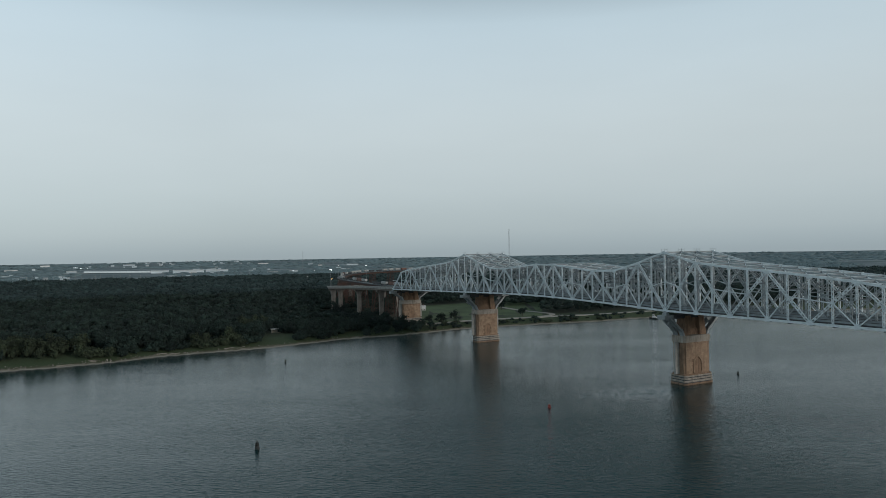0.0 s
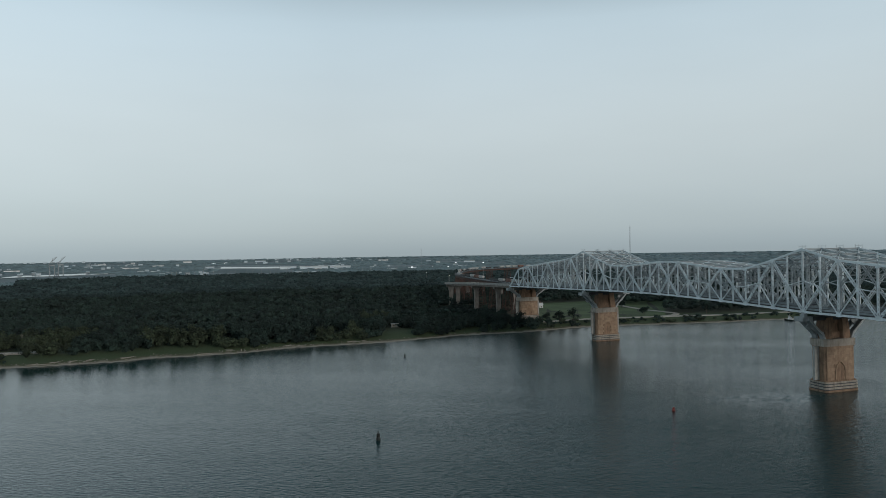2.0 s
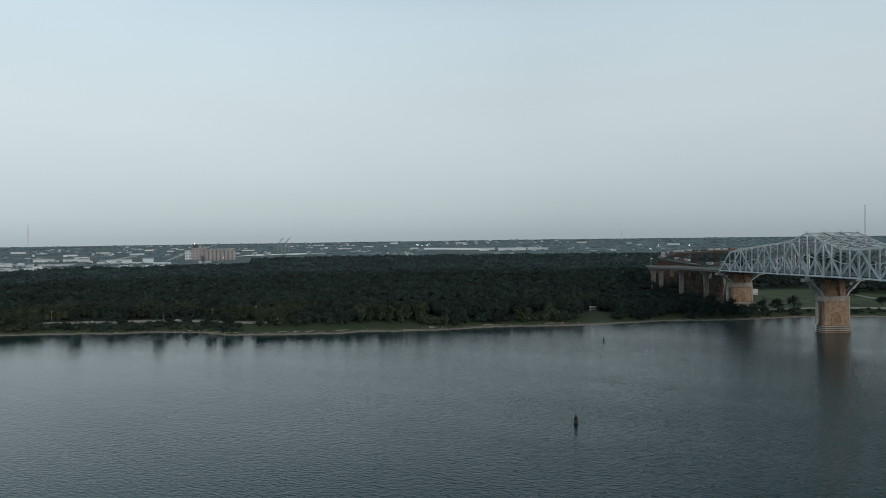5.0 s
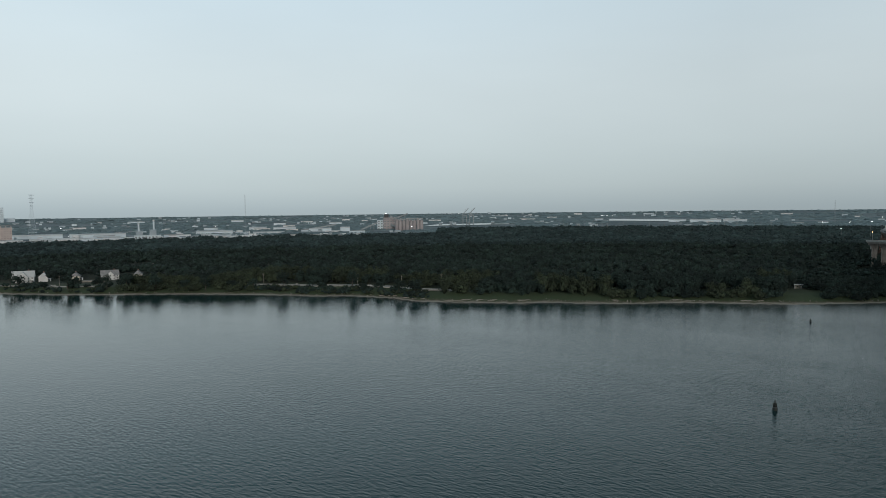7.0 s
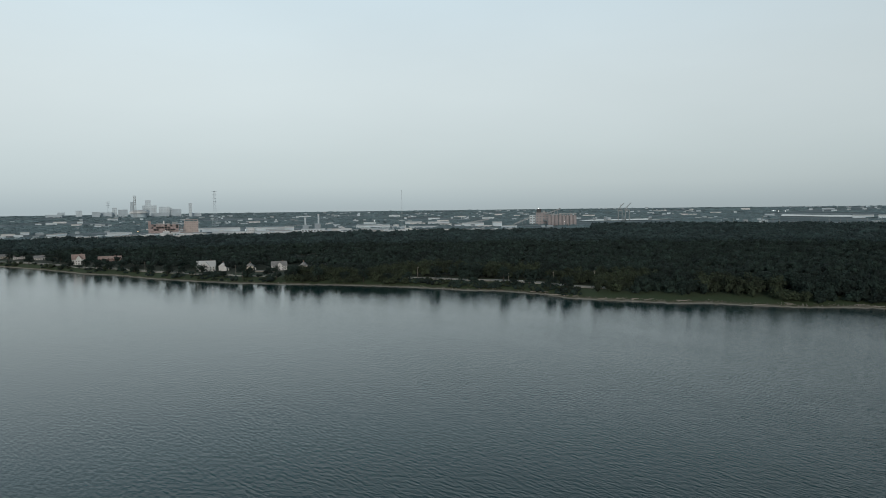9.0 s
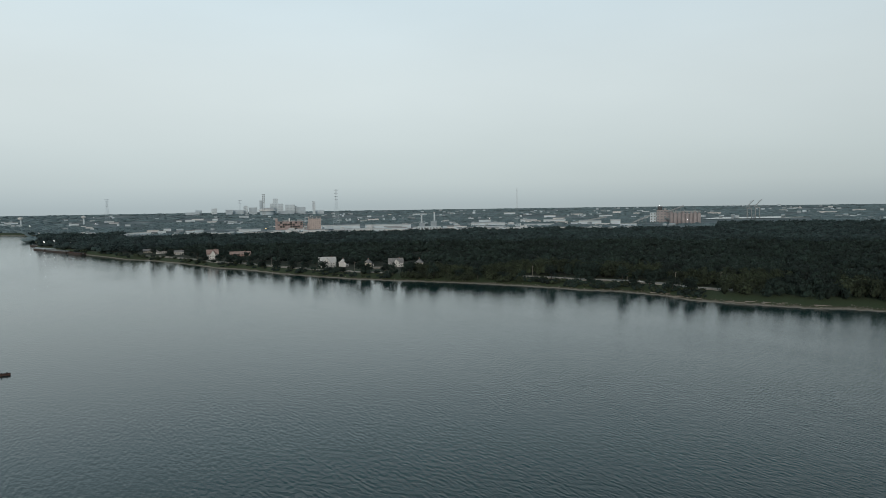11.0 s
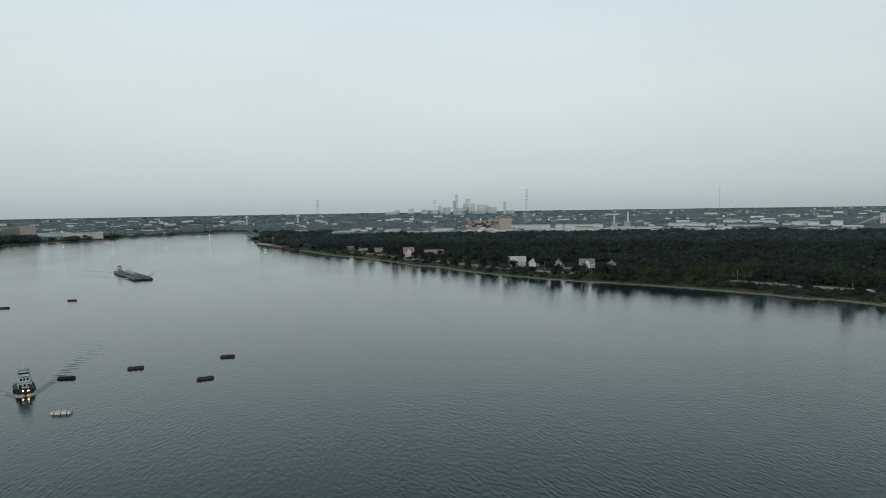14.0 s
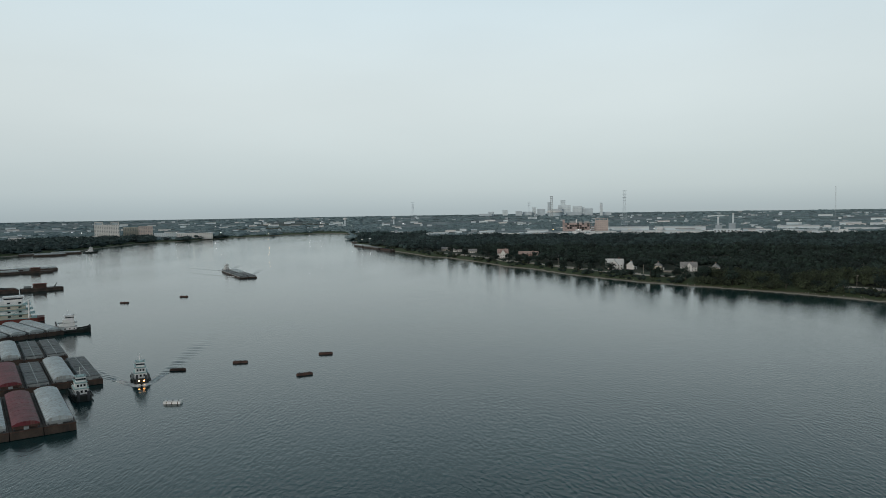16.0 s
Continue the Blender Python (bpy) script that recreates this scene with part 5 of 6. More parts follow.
for i in range(22):
    az, rad = ri.uniform(56, 76), ri.uniform(2000, 2700)
    x, y = polar(az, rad)
    tk = thing("storage_tank", pose(x, y, ground_z(x, y)), "white cylindrical storage tank", "tank", "storage tanks")
    rr_ = ri.uniform(6, 13)
    hh = ri.uniform(7, 13)
    part("shell", Solid().tube((0, 0, -1), (0, 0, hh), rr_, rr_, 18), DOMED, tk)
    part("roof", Solid().tube((0, 0, hh), (0, 0, hh + 1.6), rr_, 0.5, 18), ROOF_WHITE, tk)
# small roofs of the outlying town, too many to count
roofs = Solid()
for i in range(1500):
    az = ri.choice((ri.uniform(44, 91), ri.uniform(93, 119), ri.uniform(44, 80), ri.uniform(14, 44)))
    rad = (2000 if az > 44 else 2650) + 2500 * ri.random() ** 1.3
    x, y = polar(az, min(rad, 4650))
    d = min(rad, 4650) - float(bank_r(az))
    if d < 90 or wooded(az, d, rad) or open_flats(az, rad) or noise.noise((x * 0.0035, y * 0.0035, 2.0)) < 0.1:
        continue
    w, dp, h = ri.uniform(5, 20), ri.uniform(4, 8), ri.uniform(4, 8)
    m = pose(x, y, ground_z(x, y), 0, 0, facing(x, y) + ri.uniform(-25, 25))
    roofs.box(-w / 2, -dp, -1, w / 2, dp, h, 1.0, m)
    roofs.loft([[m @ Vector(p) for p in ((sx, -dp - 0.5, h), (sx, 0, h + 2.2), (sx, dp + 0.5, h))] for sx in (-w / 2 - 0.4, w / 2 + 0.4)])
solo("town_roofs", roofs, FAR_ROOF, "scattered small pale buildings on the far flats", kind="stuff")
# power station
ps = block("power_station", -1740, 862, 56, 30, 17, TOWN, "grey power station with boiler frames", "power station", "power plant", 2, 7)
for k, (a, hh) in enumerate(((-16, 34), (16, 38))):
    fr = Solid()
    for i in range(4):
        for q in range(4):
            fr.beam((a - 8 + q * 5.3, -12 + 0, 17), (a - 8 + q * 5.3, -12, hh - 4), 0.8, 0.8, (1, 0, 0))
        fr.beam((a - 8, -12, 18 + i * 4.5), (a + 8, -12, 18 + i * 4.5), 0.8, 0.8)
    fr.box(a - 7, -8, 17, a + 7, 8, hh - 6)
    part("boiler_frame", fr, TOWN_DARK, ps)
for x, y, hh in ((-1848, 895, 47), (-1822, 924, 56)):
    st = thing("smoke_stack", pose(x, y, ground_z(x, y)), "pale banded power station stack", "stack", "power plant")
    part("shaft", Solid().tube((0, 0, -1), (0, 0, hh), 3.0, 2.2, 14), TOWN, st)
    part("rim", Solid().tube((0, 0, hh - 3), (0, 0, hh + 0.3), 2.7, 2.7, 14), ROOF_WHITE, st)
# brick works
bw = thing("brick_mill", pose(-2170, 600, ground_z(-2170, 600), 0, 0, facing(-2170, 600)), "red brick mill stripped back to open steel floors", "mill", "brick mill")
rm = random.Random(31)
for k in range(6):
    part("floor_slab", Solid().box(-46, -18, k * 6.2 - 0.4, 46 - (k > 3) * 8, 18, k * 6.2 + 0.5), MILL_BRICK if k % 2 else CONCRETE_WARM, bw)
for i in range(13):
    x = -46 + i * 92 / 12
    for y in (-18, 0, 18):
        part("column", Solid().box(x - 0.7, y - 0.7, -1, x + 0.7, y + 0.7, 31 if i < 11 else 25), MILL_BRICK, bw)
for i in range(12):
    for k in range(5):
        if rm.random() < 0.42 and not (i > 9 and k > 3):
            x = -46 + i * 92 / 12
            part("brick_panel", Solid().box(x + 0.7, -17.9, k * 6.2 + 0.5, x + 7.0, -17.3, k * 6.2 + 5.8), MILL_BRICK, bw)
part("back_wall", Solid().box(-46, 16, 0, 30, 17, 29), STEEL_OLD, bw)
part("stair_tower", Solid().box(-52, -14, -1, -45, -4, 41), MILL_BRICK, bw)
part("vent_tower", Solid().box(-12, -6, 31, -7, 0, 42, 0.7), ROOF_WHITE, bw)
for a, b, h in ((-30, -12, 36), (-4, 8, 35), (14, 30, 37)):
    part("roof_plant", Solid().box(a, -10, 31, b, 6, h), STEEL_OLD, bw)
part("loading_shed", Solid().box(-12, -40, -1, 6, -20, 12).box(10, -44, -1, 34, -24, 9), ROOF_WHITE, bw)
tb = block("brick_block", -2160, 668, 40, 36, 38, TAN, "pinkish brick block with many openings and a roof frame", "building", "brick mill", 6, 6, glass=MILL_BRICK)
for a in (-18, -6, 6, 18):
    part("roof_post", Solid().box(a - 0.8, -16, 38.9, a + 0.8, -14.4, 44), TAN, tb)
part("roof_beam", Solid().box(-19, -16.2, 43.5, 19, -14.2, 44.6), TAN, tb)
# stadium dome and skyline
dome = thing("stadium_dome", pose(-4041, 966, ground_z(-4041, 966), 0, 0, 76), "great white shallow stadium dome", "stadium")
part("drum", Solid().tube((0, 0, -2), (0, 0, 24), 38, 42, 36), TOWN_DARK, dome)
rings = [[(math.cos(i * math.tau / 36) * 52 * math.cos(k * 0.26), math.sin(i * math.tau / 36) * 52 * math.cos(k * 0.26), 24 + 19 * math.sin(k * 0.26)) for i in range(36)] for k in range(6)]
part("dome_roof", Solid().loft(rings), DOMED, dome, "", True)
SKYLINE = ((-4345, 722, 32, 36, 1), (-4341, 906, 25, 50, 1), (-4313, 944, 50, 39, 0), (-4278, 987, 21, 81, 0), (-4218, 1066, 76, 62, 1), (-4225, 1060, 30, 92, 1), (-4159, 1132, 58, 55, 1),
           (-4063, 1249, 17, 75, 1), (-4113, 1187, 48, 41, 0), (-4390, 640, 36, 26, 0), (-4300, 800, 40, 28, 0), (-4180, 1030, 22, 44, 0), (-4150, 1160, 26, 48, 1), (-4330, 860, 60, 24, 0), (-4090, 1090, 90, 22, 0), (-4100, 1290, 60, 18, 0), (-4360, 600, 80, 15, 0))
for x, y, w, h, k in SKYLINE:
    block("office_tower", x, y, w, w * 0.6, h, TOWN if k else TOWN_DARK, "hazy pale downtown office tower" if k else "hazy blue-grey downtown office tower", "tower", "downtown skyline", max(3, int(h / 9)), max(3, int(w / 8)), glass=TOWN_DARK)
# hotel and neighbours on the far bank
hb = block("hotel", -2410, -933, 74, 26, 45, WHITE, "white ten-storey hotel with a pale rooftop frame", "hotel", "far bank", 10, 14)
for k in (-1, 1):
    fr = Solid()
    for a in (k * 24 - 11, k * 24 + 11):
        fr.box(a - 1, -12, 45.9, a + 1, 12, 55)
    fr.box(k * 24 - 12, -12, 54, k * 24 + 12, 12, 56)
    part("roof_frame", fr, WHITE, hb)
    part("plant_room", Solid().box(k * 24 - 9, -8, 45.9, k * 24 + 9, 8, 53), TOWN_DARK, hb)
block("apartment_block", -2490, -878, 62, 26, 34, CREAM, "cream brick apartment block on the far bank", "apartment", "far bank", 8, 12)
block("apartment_block", -2440, -818, 44, 26, 38, TAN, "tan brick apartment block on the far bank", "apartment", "far bank", 8, 8)
block("office_block", -2412, -732, 94, 26, 15, TOWN, "low pale office block on the far bank", "office", "far bank", 4, 16)
block("office_block", -2304, -619, 108, 26, 16, WHITE, "long white office block on the far bank", "office", "far bank", 4, 18)


def lattice_mast(x, y, h, base, topw, label, name="lattice_mast", arms=0, material=STEEL_OLD, z=None):
    """A lattice tower: four corner legs, rings and diagonals."""
    g = ground_z(x, y)
    mast = thing(name, pose(x, y, g, 0, 0, facing(x, y)), label, "mast", "masts")
    sol = Solid()
    n = max(6, int(h / 9))
    wid = lambda t: base * (1 - t) + topw * t if base < 6 else topw + (base - topw) * (1 - t) ** 2
    th = max(0.32, topw * 0.11)
    for i in range(n):
        t0, t1 = i / n, (i + 1) / n
        a, b = wid(t0) / 2, wid(t1) / 2
        c0 = [(-a, -a, h * t0), (a, -a, h * t0), (a, a, h * t0), (-a, a, h * t0)]
        c1 = [(-b, -b, h * t1), (b, -b, h * t1), (b, b, h * t1), (-b, b, h * t1)]
        for k in range(4):
            sol.beam(c0[k], c1[k], th, th, (1, 0, 0))
            sol.beam(c0[k], c1[(k + 1) % 4], th * 0.6, th * 0.6)
            sol.beam(c1[k], c1[(k + 1) % 4], th * 0.6, th * 0.6)
    part("lattice", sol, material, mast)
    for k in range(arms):
        z = h * (0.99 - 0.09 * k)
        part("cross_arm", Solid().beam((-9 + k, 0, z), (9 - k, 0, z), 1.4, 1.6), material, mast)
    return mast


lattice_mast(164, 1727, 131, 2.4, 2.0, "tall slender red and white radio mast", material=STEEL_OLD)
lattice_mast(-572, 2843, 85, 3, 2.4, "slender grey radio mast above the far woods")
lattice_mast(-2144, 1424, 134, 3, 2.4, "tall slender guyed radio mast")
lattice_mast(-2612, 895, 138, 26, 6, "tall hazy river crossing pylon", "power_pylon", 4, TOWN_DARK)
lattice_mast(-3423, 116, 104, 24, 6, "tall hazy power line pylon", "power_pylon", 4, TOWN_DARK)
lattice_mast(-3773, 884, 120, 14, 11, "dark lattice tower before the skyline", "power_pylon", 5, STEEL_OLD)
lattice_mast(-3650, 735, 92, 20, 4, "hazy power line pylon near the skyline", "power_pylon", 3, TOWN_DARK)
# line of power poles at the inland edge of the woods
for k in range(26):
    az = 15.5 + k * 0.62 + 0.15 * math.sin(k * 2.7)
    x, y = polar(az, 2440 + 60 * math.sin(k * 1.3))
    tp = thing("transmission_pole", pose(x, y, ground_z(x, y), 0, 0, az), "tall pale power pole above the far woods", "utility pole", "transmission poles")
    part("pole", Solid().tube((0, 0, -1), (0, 0, 24 + 3 * math.sin(k * 1.9)), 0.55, 0.4, 6), CONCRETE, tp)
    part("cross_arm", Solid().box(-3, -0.3, 21, 3, 0.3, 21.7), STEEL_OLD, tp)
# water towers
for x, y, h in ((-3227, -200, 37), (-3264, 22, 38)):
    wt = thing("water_tower", pose(x, y, ground_z(x, y)), "white spheroid municipal water tower", "water tower", "water towers")
    part("stem", Solid().tube((0, 0, -2), (0, 0, h - 8), 4, 3, 12), TOWN, wt)
    part("tank", Solid().loft([[(math.cos(i * math.tau / 18) * q, math.sin(i * math.tau / 18) * q, h - 6 + zz) for i in range(18)] for q, zz in ((3, -5), (8.5, -1.5), (10.5, 2), (9, 5), (4, 7), (0.6, 7.6))]), DOMED, wt, "", True)
# dock cranes
for x, y in ((-1899, 2357), (-1932, 2446)):
    cr = thing("dock_crane", pose(x, y, ground_z(x, y), 0, 0, 30), "tall grey container dock crane", "crane", "dock cranes")
    leg = Solid()
    for a in (-8, 8):
        for b in (-6, 6):
            leg.beam((a, b, -2), (a, b, 38), 1.6, 1.6, (1, 0, 0))
    leg.box(-9, -7, 36, 9, 7, 40)
    part("portal", leg, STEEL_OLD, cr)
    part("boom", Solid().beam((-14, 0, 40), (16, 0, 70), 2.2, 2.2).beam((0, 0, 40), (2, 0, 64), 1.4, 1.4).beam((2, 0, 64), (16, 0, 70), 0.7, 0.7), STEEL_OLD, cr)
# ponds and canal
def pond(name, corners, label):
    sol = Solid()
    n = 14
    top = []
    for side in range(2):
        p, q = corners[side]
        for i in range(n + 1):
            t = i / n
            x, y = p[0] + (q[0] - p[0]) * t, p[1] + (q[1] - p[1]) * t
            k = 12 * math.sin(t * 9 + side * 2)
            rr_ = math.hypot(x, y)
            x, y = x * (1 + k / rr_), y * (1 + k / rr_)
            top.append((x, y, ground_z(x, y) + 1.5))
    sol.add(top, [(i, i + 1, n + 2 + i, n + 1 + i) for i in range(n)])
    solo(name, sol, POND, label, kind="structure")


pond("canal", (((-1944, 2134), (-1675, 2581)), ((-1996, 2295), (-1753, 2702))), "pale canal basin beyond the woods")
pond("lake", (((-1507, 2921), (-1100, 2960)), ((-1600, 3105), (-1165, 3120))), "pale lake beyond the woods")
pond("canal", (((-1675, 2581), (-1507, 2921)), ((-1720, 2650), (-1560, 3000))), "narrow pale canal beyond the woods")
pond("pond", (((-2110, 1230), (-2030, 1330)), ((-2250, 1310), (-2170, 1420))), "pale settling pond on the industrial flats")
pond("pond", (((-2010, 860), (-1960, 1000)), ((-2080, 890), (-2030, 1030))), "pale settling pond on the industrial flats")
# street and yard lamps that already burn
LIT = ((-2400, -560, 16), (-2380, -700, 18), (-2600, -1130, 14), (-2560, -1080, 14), (-2700, -300, 14), (-2500, -420, 14), (-1640, -40, 14), (-1690, -60, 12), (-1600, -10, 10), (-1480, 40, 12),
       (-2170, 560, 18), (-2150, 590, 12), (-2180, 640, 12), (-1860, 1840, 62), (-1690, 1800, 16), (-1960, 760, 14), (-560, 2600, 18), (-480, 2600, 18), (-420, 2620, 18), (-240, 1500, 24), (-330, 1700, 24),
       (-1560, 3060, 18), (-1590, 3060, 18), (-1620, 3070, 18), (-2300, 1400, 20), (-2650, 1000, 18), (-2100, 500, 14), (-3000, -500, 20), (-3100, -300, 20), (-2900, -700, 20), (-2850, -150, 18), (-2950, 60, 18))
for i, (x, y, h) in enumerate(LIT):
    g = ground_z(x, y)
    lp = thing("street_lamp", pose(x, y, g), "lit street lamp on a tall steel pole", "street lamp", "lit lamps")
    part("pole", Solid().tube((0, 0, -1), (0, 0, h), 0.3, 0.2, 6), STEEL_OLD, lp)
    rad = 0.4 + 0.00018 * math.hypot(x, y)
    part("lamp_head", Solid().loft([[(math.cos(k * math.tau / 8) * q * rad, math.sin(k * math.tau / 8) * q * rad, h + zz * rad) for k in range(8)] for q, zz in ((0.5, -0.9), (1, 0), (0.5, 0.9))]), LAMP_WARM if i % 7 == 5 else LAMP, lp, "glowing lamp head")

# ---- craft on the river ----
E1 = Vector((0.864, 0.503, 0))
FLEET = math.degrees(math.atan2(0.503, 0.864))


def fleet(e1, e2, z=0.0, turn=0.0):
    """A pose in the moored fleet's own axes: along the barges, across them."""
    p = E1 * e1 + Vector((-0.503, 0.864, 0)) * e2
    return pose(p.x, p.y, z, 0, 0, FLEET + turn)


def barge(m, kind, label, high=3.4):
    """A 60 m river barge: raked hull, deck walkway, coaming and hold covers."""
    b = thing("barge", m, label, "barge", "moored barges")
    L_, W = 30.2, 5.2
    hull = Solid()
    hull.loft([[(x, y, z) for y, z in ((-W, lo), (W, lo), (W, high), (-W, high))] for x, lo in ((-L_, 1.6), (-L_ + 4, -0.9), (L_ - 2.5, -0.9), (L_, 0.2))])
    body = part("hull", hull, HULL, b)
    rub = Solid()
    for k in (-1, 1):
        rub.beam((-L_, k * W, high - 0.25), (L_, k * W, high - 0.25), 0.16, 0.3)
    rub.beam((L_, -W, high - 0.25), (L_, W, high - 0.25), 0.2, 0.3)
    part("rub_rail", rub, RUST, b)
    part("coaming", Solid().box(-L_ + 3, -W + 0.8, high - 0.1, L_ - 2.2, W - 0.8, high + 1.1), RUST if kind in ("coal", "maroon") else STEEL_OLD, b)
    lx0, lx1 = -L_ + 3.2, L_ - 2.4
    if kind in ("grey", "maroon"):
        n = 9
        for i in range(n):
            x0, x1 = lx0 + (lx1 - lx0) * i / n, lx0 + (lx1 - lx0) * (i + 1) / n
            up = 0.03 * (i % 2)
            prof = [(-W + 0.75, 1.1), (-W + 0.75, 1.5), (-2.9, 2.3), (-1.2, 2.65), (1.2, 2.65), (2.9, 2.3), (W - 0.75, 1.5), (W - 0.75, 1.1)]
            part("cover", Solid().loft([[(x, y, high + z + up) for y, z in prof] for x in (x0 + 0.05, x1 - 0.05)]), COVER_GREY if kind == "grey" else COVER_MAROON, b)
            part("cover_rib", Solid().loft([[(x, y * 1.003, high + z + up + 0.03) for y, z in prof] for x in (x0 + 0.02, x0 + 0.22)]), COVER_GREY if kind == "grey" else COVER_MAROON, b)
    elif kind == "flat":
        n = 4
        for i in range(n):
            for k in (-1, 1):
                x0, x1 = lx0 + (lx1 - lx0) * i / n, lx0 + (lx1 - lx0) * (i + 1) / n
                y0, y1 = sorted((k * 0.25, k * (W - 0.9)))
                part("cover", Solid().box(x0 + 0.2, y0, high + 1.1, x1 - 0.2, y1, high + 1.55 + 0.1 * (i % 2)), COVER_SLATE, b)
        part("centre_beam", Solid().box(lx0, -0.2, high + 1.1, lx1, 0.2, high + 1.8), STEEL_OLD, b)
        for i in range(9):
            x = lx0 + 3 + i * 6
            part("hatch_bar", Solid().beam((x, -W + 1.2, high + 1.75), (x, W - 1.2, high + 1.75), 0.12, 0.14), STEEL_OLD, b)
    else:
        heap = Solid()
        n = 16
        rows = []
        for i in range(n + 1):
            x = lx0 + 0.5 + (lx1 - lx0 - 1) * i / n
            t = math.sin(math.pi * i / n) ** 0.5
            rows.append([(x, y, high + 0.6 + t * z * (1 + 0.25 * math.sin(i * 2.1 + y))) for y, z in ((-W + 1, 0), (-2, 1.0), (0, 1.5), (2, 1.0), (W - 1, 0))])
        heap.loft(rows, close=False)
        part("coal_heap", heap, COAL, b)
        part("inner_wall", Solid().box(-L_ + 3.6, -W + 1.0, high + 1.1, -L_ + 3.9, W - 1.0, high + 1.9), RUST, b)
    for x in (-L_ + 1.2, L_ - 1.0):
        for k in (-3.8, 3.8):
            part("bollard", Solid().tube((x, k, high), (x, k, high + 0.7), 0.28, 0.34, 8), STEEL_DARK, b)
    part("winch", Solid().box(L_ - 1.8, -0.8, high, L_ - 0.7, 0.8, high + 0.9), STEEL_OLD, b)
    return b


NAMES = {"grey": "river barge with curved galvanised hold covers", "maroon": "river barge with curved maroon hold covers", "flat": "river barge with flat slate hold covers", "coal": "dark open river barge heaped with coal"}
ROWS = ((-326.4, ((42.3, "grey"), (31.6, "maroon"), (20.9, "grey"), (10.2, "flat"))), (-399.5, ((62.2, "flat"), (51.5, "grey"), (40.8, "flat"), (30.1, "maroon"), (19.4, "flat"))),
        (-472.5, ((55.3, "flat"), (44.6, "flat"), (33.9, "grey"), (23.2, "flat"), (12.5, "grey"))))
for e1, items in ROWS:
    for e2, kind in items:
        barge(fleet(e1, e2), kind, NAMES[kind], 3.2 if kind != "flat" else 2.6)
for k in range(5):
    barge(pose(-518 + k * 7.45, -236.5 - k * 7.7, 0, 0, 0, 44), "grey", NAMES["grey"], 2.8)


def tug(m, label, big=False, teal=True, lit=False, name="towboat"):
    """A push boat: squared hull with tyres, stacked deckhouses, glazed wheelhouse, mast and stacks."""
    t = thing(name, m, label, "boat", "working boats")
    L_, W = (14, 4.6) if big else (10, 3.9)
    hull = Solid()
    hull.loft([[(x, y, z) for y, z in ((-w * 0.85, -0.8), (w * 0.85, -0.8), (w, h), (-w, h))] for x, w, h in ((-L_, W * 0.85, 1.6), (-L_ + 3, W, 1.5), (L_ - 4, W, 1.9), (L_ - 1, W * 0.9, 2.5), (L_, W * 0.82, 2.6))])
    part("hull", hull, BUOY_BLACK, t)
    bul = Solid()
    for k in (-1, 1):
        bul.beam((-L_, k * W * 0.93, 1.9), (L_ - 4, k * W * 0.97, 2.3), 0.15, 0.8)
        bul.beam((L_ - 4, k * W * 0.97, 2.4), (L_, k * W * 0.82, 3.1), 0.15, 0.9)
    part("bulwark", bul, BUOY_BLACK, t)
    for k in (-1, 1):
        part("push_knee", Solid().box(L_ - 0.2, k * W * 0.5 - 0.5, 0.2, L_ + 0.7, k * W * 0.5 + 0.5, 4.4), STEEL_DARK, t)
        for i in range(5):
            x = -L_ + 3 + i * (2 * L_ - 7) / 4
            part("tyre_fender", Solid().tube((x, k * (W + 0.05), 1.2), (x, k * (W + 0.4), 1.2), 0.6, 0.6, 10), RUBBER, t)
    d1 = part("deckhouse", Solid().box(-L_ * 0.62, -W * 0.7, 1.6, L_ * 0.42, W * 0.7, 4.4), BOAT_WHITE, t)
    d2 = part("upper_house", Solid().box(-L_ * 0.3, -W * 0.58, 4.4, L_ * 0.36, W * 0.58, 7.0), BOAT_WHITE, t)
    wz = 7.0
    if big:
        part("third_house", Solid().box(-L_ * 0.16, -W * 0.52, 7.0, L_ * 0.34, W * 0.52, 9.4), BOAT_WHITE, t)
        wz = 9.4
    wh = part("wheelhouse", Solid().box(-L_ * 0.06, -W * 0.48, wz, L_ * 0.32, W * 0.48, wz + 2.5, 1.06), BOAT_WHITE, t)
    band = Solid()
    band.box(-L_ * 0.066, -W * 0.5, wz + 1.0, L_ * 0.328, W * 0.5, wz + 2.0)
    part("window_band", band, GLASS, wh)
    part("wheelhouse_roof", Solid().box(-L_ * 0.1, -W * 0.56, wz + 2.5, L_ * 0.37, W * 0.56, wz + 2.8), BOAT_TEAL if teal else BOAT_WHITE, t)
    for z, w in ((4.4, 0.76), (7.0, 0.64)):
        part("deck_edge", Solid().box(-L_ * 0.5, -W * w, z, L_ * 0.46, W * w, z + 0.18), BOAT_TEAL if teal else STEEL_OLD, t)
    for i in range(5):
        for k in (-1, 1):
            x = -L_ * 0.5 + i * L_ * 0.2
            part("window", Solid().box(x, k * W * 0.7 - 0.05, 2.7, x + 0.8, k * W * 0.7 + 0.05, 3.6), GLASS, d1)
    for k in (-1, 0, 1):
        part("window", Solid().box(L_ * 0.36 - 0.04, k * W * 0.33 - 0.4, 5.2, L_ * 0.36 + 0.05, k * W * 0.33 + 0.4, 6.2), GLASS, d2)
        part("window", Solid().box(L_ * 0.42 - 0.04, k * W * 0.42 - 0.45, 2.6, L_ * 0.42 + 0.05, k * W * 0.42 + 0.45, 3.6), GLASS, d1)
